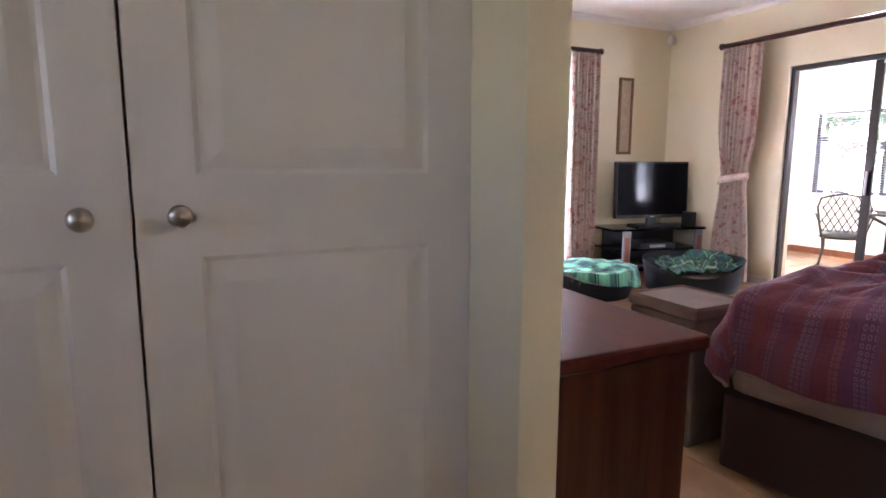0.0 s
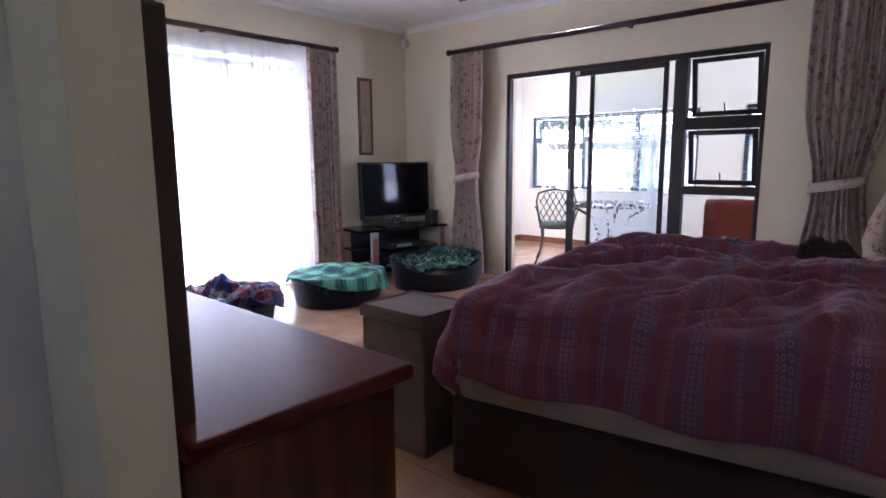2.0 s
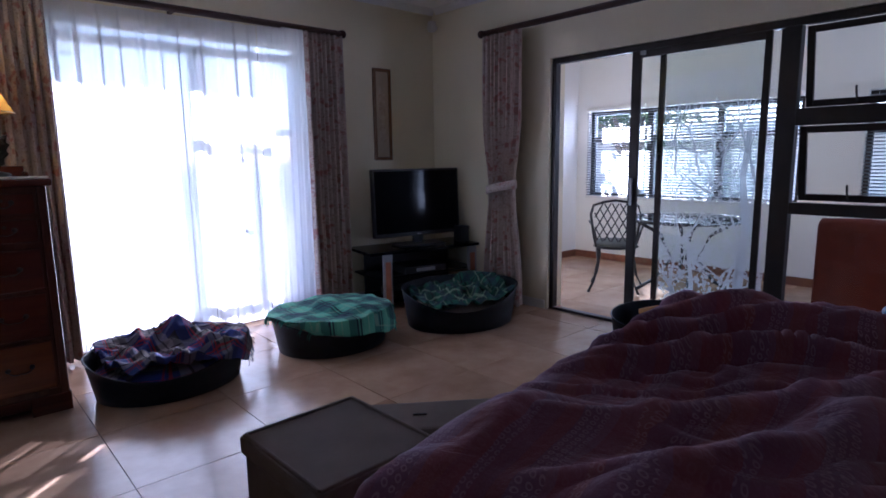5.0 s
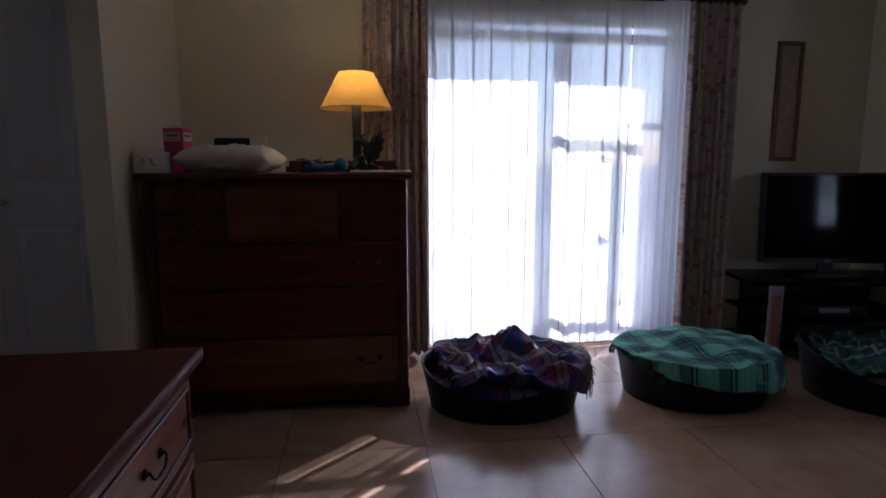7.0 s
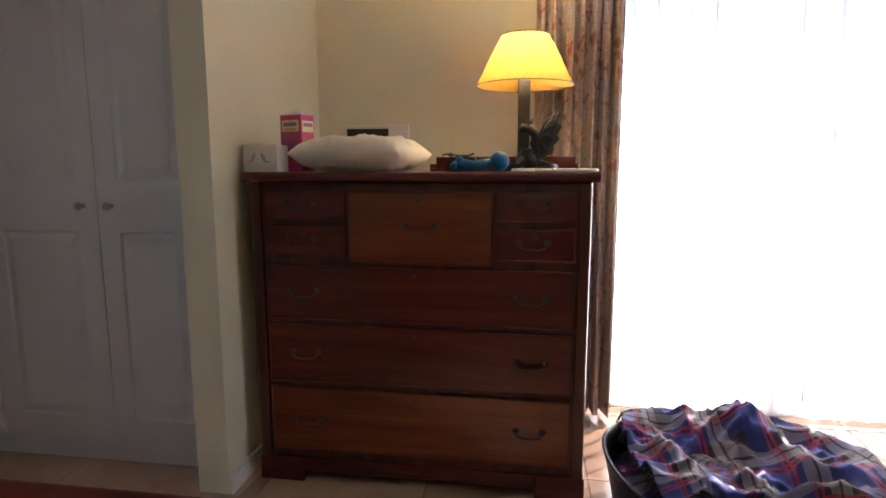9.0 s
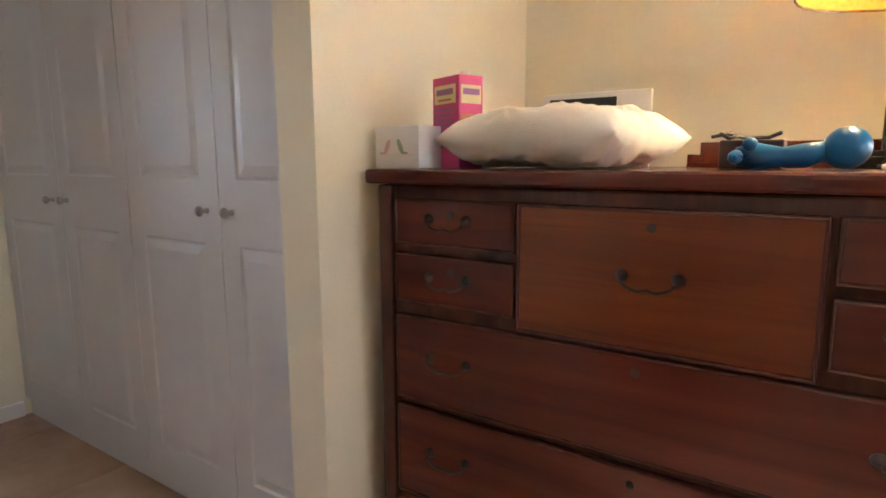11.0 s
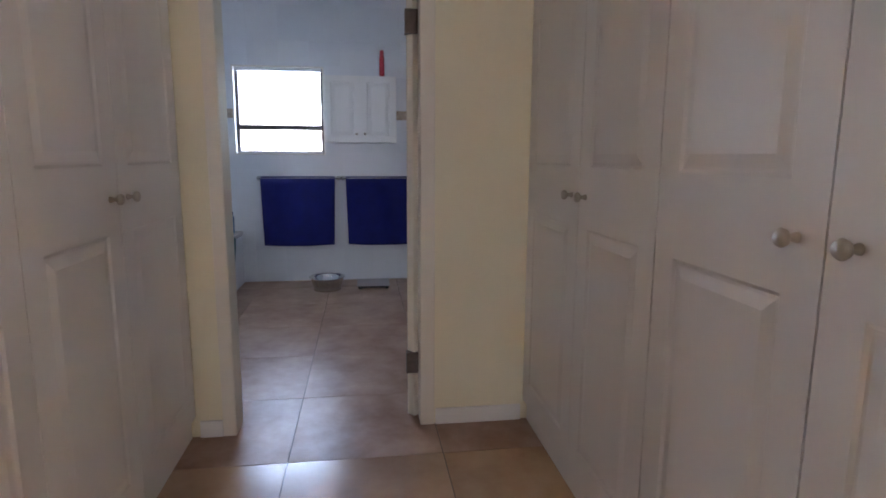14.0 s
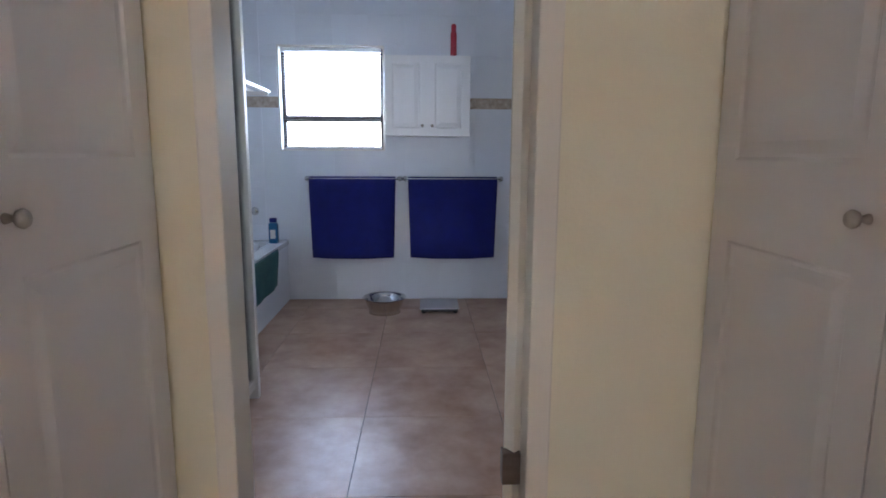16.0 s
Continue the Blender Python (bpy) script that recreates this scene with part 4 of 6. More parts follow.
dresser = thing("dresser", (0.923, 1.01, 0), "low mahogany dresser with moulded drawer fronts and brass handles", "dresser")
DW, DL = 0.508, 1.83
part("body", boxes(((0, 0.03, 0.08), (DW - 0.035, DL - 0.03, 0.745)), bevel=0.006), M["mahogany_end"], dresser)
part("top", box((0, 0, 0.747), (DW, DL, 0.785), 0.012, 3), M["mahogany_y"], dresser)
part("plinth", boxes(((0.02, 0.05, 0), (DW - 0.06, DL - 0.05, 0.08))), M["mahogany_y"], dresser)
for r, (z0, z1) in enumerate(((0.11, 0.31), (0.325, 0.525), (0.54, 0.735))):
    for c in range(3):
        y0 = 0.05 + c * (DL - 0.1) / 3
        y1 = y0 + (DL - 0.1) / 3 - 0.015
        bm = box((DW - 0.034, y0, z0), (DW - 0.022, y1, z1), 0.004)
        d = part("drawer", bm, M["figured_y"], dresser)
        fr = bmesh.new()
        i = 0.03
        for q in ([(y0 + i, z0 + i), (y1 - i, z0 + i)], [(y0 + i, z1 - i), (y1 - i, z1 - i)], [(y0 + i, z0 + i), (y0 + i, z1 - i)], [(y1 - i, z0 + i), (y1 - i, z1 - i)]):
            add_tube(fr, [(DW - 0.022, *p) for p in q], 0.006, 8)
        part("moulding", fr, M["mahogany_y"], d)
        bail_handle(d, (DW - 0.022, (y0 + y1) / 2, (z0 + z1) / 2), "x", 0.09)

mirror = thing("dressing_mirror", (0.912, 1.085, 0.785), "dark-framed mirror standing on the low dresser", "mirror")
part("frame", boxes(((0.02, 0.0, 0.0), (0.062, 0.05, 0.685)), ((0.02, 1.15, 0.0), (0.07, 1.2, 0.70)), ((0.02, 0.05, 0.0), (0.07, 1.15, 0.06)), ((0.02, 0.05, 0.64), (0.07, 1.15, 0.70)), bevel=0.006), M["darkwood"], mirror)
mm, mn, ml, mb = material("mirror_silver", 0.02, 1.0)
mb.inputs["Base Color"].default_value = (0.85, 0.86, 0.86, 1)
part("looking_glass", box((0.045, 0.05, 0.06), (0.052, 1.15, 0.64)), mm, mirror)
part("backing", box((0.026, 0.05, 0.06), (0.042, 1.15, 0.64)), M["darkwood"], mirror)


# ---- things on the chest of drawers ----
TOP = 1.223


def table_lamp(x, y):
    lamp = thing("table_lamp", (x, y, TOP), "lit table lamp with a pale shade and a dark square column", "table lamp")
    part("base", boxes(((-0.085, -0.07, 0), (0.085, 0.07, 0.022)), ((-0.07, -0.055, 0.022), (0.07, 0.055, 0.034)), bevel=0.004), M["black"], lamp)
    part("column", boxes(((-0.024, -0.024, 0.034), (0.024, 0.024, 0.375)), bevel=0.004), M["iron"], lamp)
    part("socket", lathe([(0.012, 0.375), (0.022, 0.385), (0.020, 0.41), (0.012, 0.425), (0.012, 0.45)]), M["black"], lamp)
    m, n, l, b = material("lit_parchment_shade", 0.9)
    nz = node(n, "ShaderNodeTexNoise", Scale=90.0, Detail=3.0)
    l.new(coords(n, l), nz.inputs["Vector"])
    r = ramp(n, [(0.3, (0.60, 0.30, 0.05)), (0.7, (0.68, 0.37, 0.075))])
    l.new(nz.outputs["Fac"], r.inputs["Fac"])
    n.remove(b)
    tl, df, mx = n.new("ShaderNodeBsdfTranslucent"), n.new("ShaderNodeBsdfDiffuse"), n.new("ShaderNodeMixShader")
    mx.inputs[0].default_value = 0.5
    l.new(r.outputs["Color"], tl.inputs["Color"]), l.new(r.outputs["Color"], df.inputs["Color"])
    l.new(tl.outputs[0], mx.inputs[1]), l.new(df.outputs[0], mx.inputs[2]), l.new(mx.outputs[0], n["Material Output"].inputs["Surface"])
    bm = bmesh.new()
    layer = 32
    prof = [(0.195, 0.342), (0.172, 0.387), (0.148, 0.437), (0.122, 0.487), (0.095, 0.535)]
    rings = [[bm.verts.new((q * math.cos(2 * math.pi * k / layer), q * math.sin(2 * math.pi * k / layer), h)) for k in range(layer)] for q, h in prof]
    for p, q in zip(rings, rings[1:]):
        for k in range(layer):
            bm.faces.new((p[k], p[(k + 1) % layer], q[(k + 1) % layer], q[k]))
    sh = part("shade", bm, m, lamp, "pale parchment lampshade", True)
    bm = bmesh.new()
    for rr, h in ((0.195, 0.342), (0.095, 0.535)):
        add_tube(bm, [(rr * math.cos(2 * math.pi * k / 32), rr * math.sin(2 * math.pi * k / 32), h) for k in range(33)], 0.003, 6)
    part("trim", bm, M["brass"], sh)
    em, n, l, b = material("glowing_bulb", 0.4)
    b.inputs["Emission Color"].default_value, b.inputs["Emission Strength"].default_value = (1.0, 0.66, 0.28, 1), 4.0
    part("bulb", lathe([(0.012, 0.425), (0.018, 0.435), (0.029, 0.46), (0.024, 0.478), (0.0, 0.488)], (0, 0, 0), 16), em, lamp, smooth=True)
    lt = bpy.data.lights.new("bulb_light", "POINT")
    lt.energy, lt.color, lt.shadow_soft_size = 0.62, (1.0, 0.85, 0.44), 0.035
    ob = new("bulb_light", lt)
    ob.location = (x, y, TOP + 0.50)
    lt2 = bpy.data.lights.new("bulb_light_below", "POINT")
    lt2.energy, lt2.color, lt2.shadow_soft_size = 0.34, (1.0, 0.85, 0.44), 0.03
    ob2 = new("bulb_light_below", lt2)
    ob2.location = (x, y - 0.04, TOP + 0.40)
    return lamp


table_lamp(1.835, 4.57)


def dragon(x, y):
    """A winged dragon ornament: haunches, neck, head, two ribbed wings and a curled tail in one casting."""
    bm = bmesh.new()
    add_tube(bm, [(-0.04, 0, 0.0), (-0.035, 0, 0.03), (-0.01, 0, 0.06), (0.02, 0, 0.095), (0.015, 0, 0.14), (-0.015, 0, 0.165), (-0.045, 0, 0.165), (-0.065, 0, 0.15)], [0.045, 0.05, 0.048, 0.038, 0.026, 0.02, 0.022, 0.008], 10)
    add_tube(bm, [(0.02, 0, 0.02), (0.07, 0.01, 0.015), (0.10, -0.02, 0.015), (0.07, -0.05, 0.014), (0.0, -0.055, 0.012)], [0.03, 0.018, 0.013, 0.009, 0.003], 8)
    for s in (-1, 1):
        add_tube(bm, [(-0.03, 0.03 * s, 0.05), (-0.055, 0.035 * s, 0.03), (-0.06, 0.035 * s, 0.0)], [0.02, 0.014, 0.016], 8)
        add_tube(bm, [(-0.03, 0.008 * s, 0.172), (-0.012, 0.014 * s, 0.19), (0.0, 0.016 * s, 0.205)], [0.006, 0.004, 0.001], 6)
        root = Vector((0.015, 0.02 * s, 0.11))
        tips = [Vector((0.105, 0.04 * s, 0.225)), Vector((0.110, 0.05 * s, 0.175)), Vector((0.100, 0.055 * s, 0.125)), Vector((0.075, 0.05 * s, 0.070)), Vector((0.030, 0.045 * s, 0.030))]
        for t in tips:
            mid = root.lerp(t, 0.5) + Vector((0, 0, 0.02))
            add_tube(bm, [root, mid, t], [0.008, 0.006, 0.002], 6)
        for p, q in zip(tips, tips[1:]):
            edge = p.lerp(q, 0.5).lerp(root, 0.14)
            for tri in ((root, p, edge), (root, edge, q)):
                for off in (0.0015, -0.0015):
                    vs = [bm.verts.new(v + Vector((0, off, 0))) for v in tri]
                    bm.faces.new(vs if off > 0 else vs[::-1])
    ob = tagged(link_mesh("dragon_figurine", bm, M["iron"], True), "dark winged dragon ornament beside the lamp", "figurine")
    ob.matrix_basis = pose(x, y, TOP, 0, 0, -12)
    ob.scale = (0.92, 1.0, 1.0)
    return ob


dragon(1.875, 4.48)


def cushion(w, d, h, seed, pinch=0.9):
    def top_fn(sign):
        def fn(u, v):
            a, b = 2 * u - 1, 2 * v - 1
            body = max(0.0, (1 - abs(a) ** 5) * (1 - abs(b) ** 5)) ** 0.55
            k = 1 - 0.10 * (1 - abs(a)) * abs(b) ** 2
            k2 = 1 - 0.10 * (1 - abs(b)) * abs(a) ** 2
            wr = noise.noise(Vector((a * 2.4 + seed, b * 2.4, sign))) * 0.24 + noise.noise(Vector((a * 5 + seed, b * 4, sign))) * 0.14 - abs(noise.noise(Vector((a * 6 + b * 3, b * 5 + seed, sign)))) * 0.22
            z = sign * h / 2 * body * (1 + wr) + h / 2
            return Vector((a * w / 2 * k2, b * d / 2 * k, max(z, 0.002 if sign < 0 else 0.0)))
        return fn
    bm = sheet(top_fn(1), 72, 56, lambda u, v: (u * w, v * d))
    other = sheet(lambda u, v: top_fn(-1)(1 - u, v), 72, 56, lambda u, v: (u * w, v * d))
    me = bpy.data.meshes.new("under")
    other.to_mesh(me)
    other.free()
    bm.from_mesh(me)
    bpy.data.meshes.remove(me)
    bmesh.ops.remove_doubles(bm, verts=bm.verts, dist=0.002)
    return bm


pil = tagged(link_mesh("pillow", cushion(0.45, 0.40, 0.135, 2.0), M["pillow"], True), "plump cream pillow lying on the chest of drawers", "pillow")
pil.matrix_basis = pose(1.205, 4.40, TOP, 0, 0, -8)

carton = thing("carton", (0.965, 4.32, TOP), "pink product carton with cream and mauve print panels", "carton", turn=-22)
part("box", boxes(((-0.055, -0.035, 0), (0.055, 0.035, 0.215)), bevel=0.002), M["pink"], carton)
part("print", box((-0.045, -0.0362, 0.152), (0.042, -0.0350, 0.195), 0.0005), M["label"], carton)
part("print", box((-0.036, -0.0368, 0.172), (0.033, -0.0362, 0.186)), M["purple"], carton)
part("print", box((-0.030, -0.0368, 0.158), (0.026, -0.0362, 0.163)), M["orange_panel"], carton)
part("print", box((0.0550, -0.031, 0.112), (0.0562, 0.031, 0.126)), M["orange_panel"], carton)
part("print", box((0.0550, -0.029, 0.150), (0.0562, 0.029, 0.192)), M["label"], carton)
part("print", box((0.0562, -0.024, 0.170), (0.0568, 0.024, 0.184)), M["purple"], carton)
for k in range(8):
    z = 0.180 - 0.0125 * k
    part("print_line", box((-0.045, -0.0362, z - 0.045), (0.040 - 0.008 * (k % 2), -0.0350, z - 0.040)), M["purple"], carton)
tis = thing("tissue_box", (0.862, 4.27, TOP), "white tissue box with a small bird print", "tissue box", turn=-4)
part("box", boxes(((-0.07, -0.055, 0), (0.07, 0.055, 0.10)), bevel=0.002), M["card"], tis)
for x, mt, lean in ((-0.030, "bird_pink", 1), (0.012, "bird_green", -1)):
    bm = bmesh.new()
    bmesh.ops.create_uvsphere(bm, u_segments=14, v_segments=8, radius=1.0)
    for v in bm.verts:
        v.co = Vector((x + v.co.x * 0.008 + lean * 0.10 * v.co.z * 0.07, -0.0552 + v.co.y * 0.0008, 0.052 + v.co.z * 0.018))
    part("bird_print", bm, M[mt], tis, smooth=True)
    part("tail_print", box((x - 0.016 * lean - 0.008, -0.0558, 0.034), (x - 0.016 * lean + 0.008, -0.0550, 0.039)), M[mt], tis)
part("twig_print", box((-0.06, -0.0557, 0.030), (0.06, -0.0550, 0.0325)), M["label"], tis)
rt = thing("router", (0.84, 4.62, TOP), "small white wireless router with a raised antenna", "router")
part("case", box((-0.06, -0.04, 0), (0.06, 0.04, 0.03), 0.006), M["card"], rt)
part("antenna", tube([(0.0, 0.03, 0.03), (0.0, 0.035, 0.25)], [0.006, 0.004]), M["card"], rt)
bt = tagged(link_mesh("bottle", lathe([(0.02, 0), (0.022, 0.01), (0.022, 0.20), (0.014, 0.215), (0.014, 0.235), (0.0, 0.236)]), M["card"], True), "slim white bottle standing behind the carton", "bottle")
bt.location = (0.955, 4.37, TOP)
pf = thing("photo_frame", (1.18, 4.68, TOP), "small framed card standing against the wall", "photo frame")
part("frame", boxes(((-0.15, 0, 0), (0.15, 0.015, 0.20)), bevel=0.003), M["card"], pf)
part("picture", box((-0.13, -0.003, 0.015), (0.06, -0.0005, 0.185)), M["black"], pf)
tray = thing("wooden_tray", (1.44, 4.60, TOP), "shallow dark wooden tray with raised sides", "tray")
part("bottom", box((0, 0, 0), (0.62, 0.17, 0.01)), M["mahogany"], tray)
for lo, hi in [((0, 0.16, 0.01), (0.62, 0.172, 0.062)), ((0, 0, 0.01), (0.012, 0.16, 0.03)), ((0.608, 0, 0.01), (0.62, 0.16, 0.03))]:
    part("side", box(lo, hi, 0.003), M["mahogany"], tray)
bx = tagged(link_mesh("small_box", box((-0.055, -0.04, 0), (0.055, 0.04, 0.055), 0.004), M["darkwood"]), "small dark box holding a coiled cable", "box")
bx.location = (1.60, 4.40, TOP)
cb = tagged(link_mesh("cable", tube([(1.52 + 0.012 * k + 0.03 * math.sin(k), 4.40 + 0.03 * math.cos(k * 0.9), TOP + 0.064 + 0.006 * math.sin(k * 1.7)) for k in range(9)], 0.004), M["black"], True), "coiled black cable lying on a small box", "cable")


def blue_dog_toy(at, turn, size=1.0, ball=True):
    bm = bmesh.new()
    add_tube(bm, [(-0.10, 0, 0.03), (-0.06, 0, 0.033), (0.0, 0, 0.03), (0.05, 0, 0.033), (0.09, 0, 0.045)], [0.024, 0.034, 0.024, 0.030, 0.022], 14)
    for a in ((-0.10, 0.025, 0.03), (-0.10, -0.025, 0.03), (-0.07, 0.03, 0.06), (-0.07, -0.03, 0.06)):
        bmesh.ops.create_icosphere(bm, subdivisions=2, radius=0.018, matrix=Matrix.Translation(a))
    if ball:
        bmesh.ops.create_icosphere(bm, subdivisions=3, radius=0.05, matrix=Matrix.Translation((0.13, 0.0, 0.05)))
    ob = tagged(link_mesh("dog_toy", bm, M["blue_toy"], True), "bright blue rubber dog toy", "toy")
    ob.matrix_basis = pose(*at, 0, 0, turn)
    ob.scale = (size,) * 3
    return ob


blue_dog_toy((1.655, 4.32, TOP), 6, 0.74)
for k in range(4):
    c = tagged(link_mesh("coaster", lathe([(0.04, 0), (0.043, 0.003), (0.043, 0.008), (0.038, 0.011), (0.0, 0.011)], (0, 0, 0), 18), M["card"]), "pale round coaster on the chest of drawers", "coaster", "coasters on the chest")
    c.location = (1.84 + 0.075 * k, 4.26 + 0.02 * (k % 2), TOP)

# ---- picture, sensor and ceiling light ----
pic = thing("wall_picture", (4.76, NORTH, 1.285), "tall narrow framed picture with a faded print", "picture")
part("frame", boxes(((0, -0.02, 0), (0.03, 0, 0.83)), ((0.17, -0.02, 0), (0.20, 0, 0.83)), ((0.03, -0.02, 0), (0.17, 0, 0.03)), ((0.03, -0.02, 0.80), (0.17, 0, 0.83)), bevel=0.004), wood("oak_frame", (0.12, 0.06, 0.03), (0.22, 0.12, 0.06), 2), pic)
part("mount", box((0.03, -0.010, 0.03), (0.17, -0.002, 0.80)), surface("aged_mount", (0.40, 0.31, 0.20), (0.48, 0.38, 0.26), 0.7, 6, 0.1), pic)
part("print", boxes(((0.065, -0.013, 0.17), (0.135, -0.0105, 0.66))), surface("faded_print", (0.34, 0.24, 0.15), (0.56, 0.47, 0.35), 0.7, 26, 0.0), pic)
sen = thing("motion_sensor_unit", (EAST - 0.06, NORTH - 0.06, 2.50), "small white alarm sensor high in the room's corner", "alarm sensor")
part("housing", boxes(((-0.03, -0.03, 0), (0.03, 0.03, 0.10)), bevel=0.012), M["trim"], sen)
part("bracket", boxes(((-0.012, -0.012, 0.03), (0.06, 0.06, 0.06))), M["trim"], sen)
lustre = thing("ceiling_light", (4.01, 3.03, CEIL), "small brass ceiling light with curved arms", "ceiling light")
part("rose", lathe([(0.06, -0.03), (0.065, -0.01), (0.065, 0.0)]), M["brass"], lustre)
part("stem", lathe([(0.0, -0.34), (0.012, -0.33), (0.022, -0.31), (0.012, -0.28), (0.010, -0.15), (0.010, -0.03)]), M["brass"], lustre, smooth=True)
for k in range(3):
    a = 2 * math.pi * k / 3 + 0.4
    d = Vector((math.cos(a), math.sin(a), 0))
    arm = part("arm", tube([Vector((0, 0, -0.29)) + d * 0.01, Vector((0, 0, -0.31)) + d * 0.08, Vector((0, 0, -0.28)) + d * 0.16, Vector((0, 0, -0.24)) + d * 0.19], 0.006), M["brass"], lustre, smooth=True)
    g = part("glass_shade", lathe([(0.02, -0.23), (0.045, -0.21), (0.06, -0.16), (0.07, -0.12)], tuple(d * 0.19), 18), M["enamel"], lustre, smooth=True)

# ---- television corner ----
tv = thing("television", (4.955, 4.74, 0.0), "black flat-screen television on a glass-topped stand", "television", turn=-10)

part("bezel", boxes(((-0.445, -0.02, 0.60), (0.445, 0.035, 1.205)), bevel=0.008), M["black"], tv)
part("screen", box((-0.425, -0.0235, 0.635), (0.425, -0.0203, 1.185)), M["screen"], tv)
for ob in tv.children:
    ob.matrix_basis = Matrix.Translation((0, 0.035, 0.60)) @ Matrix.Rotation(radians(-2.8), 4, "X") @ Matrix.Translation((0, -0.035, -0.60))
part("neck", box((-0.05, -0.005, 0.535), (0.05, 0.025, 0.62), 0.004), M["black"], tv)
part("foot", box((-0.22, -0.12, 0.517), (0.22, 0.12, 0.535), 0.006), M["black"], tv)
part("badge", box((-0.02, -0.0245, 0.613), (0.02, -0.0205, 0.62)), M["silver"], tv)
stand = thing("tv_stand", (4.955, 4.74, 0.0), "black stand with glass shelves and salmon end panels", "television stand", turn=-10)
part("top", box((-0.60, -0.24, 0.49), (0.52, 0.24, 0.515), 0.004), M["screen"], stand, "black glass top")
part("shelf", box((-0.55, -0.22, 0.28), (0.48, 0.22, 0.295), 0.003), M["screen"], stand)
part("shelf", box((-0.55, -0.22, 0.06), (0.48, 0.22, 0.08), 0.003), M["screen"], stand)
part("back", box((-0.45, 0.20, 0.0), (0.45, 0.23, 0.49)), M["black"], stand)
for s, x in ((-1, -0.47), (1, 0.40)):
    pan = part("end_panel", boxes(((x - 0.012, -0.25, 0.0), (x + 0.075, -0.225, 0.49)), bevel=0.004), M["silver"], stand)
    part("cloth", box((x + 0.006, -0.2545, 0.02), (x + 0.055, -0.2505, 0.43)), M["orange_panel"], pan, "salmon coloured speaker cloth")
dec = thing("video_recorder", (4.90, 4.70, 0.295), "slim black video recorder with a silver strip", "video recorder", turn=-10)
part("case", box((-0.21, -0.17, 0), (0.21, 0.15, 0.06), 0.004), M["black"], dec)
part("strip", box((-0.10, -0.1725, 0.015), (0.09, -0.1703, 0.045)), M["silver"], dec)
dec2 = thing("decoder", (4.74, 4.73, 0.08), "small black decoder box on the lower shelf", "decoder", turn=-10)
part("case", box((-0.15, -0.12, 0), (0.15, 0.12, 0.07), 0.004), M["black"], dec2)
part("strip", box((-0.05, -0.1225, 0.02), (0.06, -0.1203, 0.05)), M["silver"], dec2)
spk = thing("loudspeaker", (5.37, 4.60, 0.515), "small black loudspeaker on the stand", "loudspeaker", turn=-10)
part("cabinet", box((-0.05, -0.06, 0), (0.05, 0.06, 0.15), 0.006), M["black"], spk)
part("grille", box((-0.042, -0.064, 0.01), (0.042, -0.0605, 0.14)), M["iron"], spk)
wires = tagged(link_mesh("cables", tube([(4.74 + 0.05 * k, 4.62 - 0.009 * k + 0.02 * math.sin(1.7 * k), 0.522 + 0.005 * abs(math.sin(k))) for k in range(9)], 0.005), M["black"], True), "loose black cables below the television", "cable")


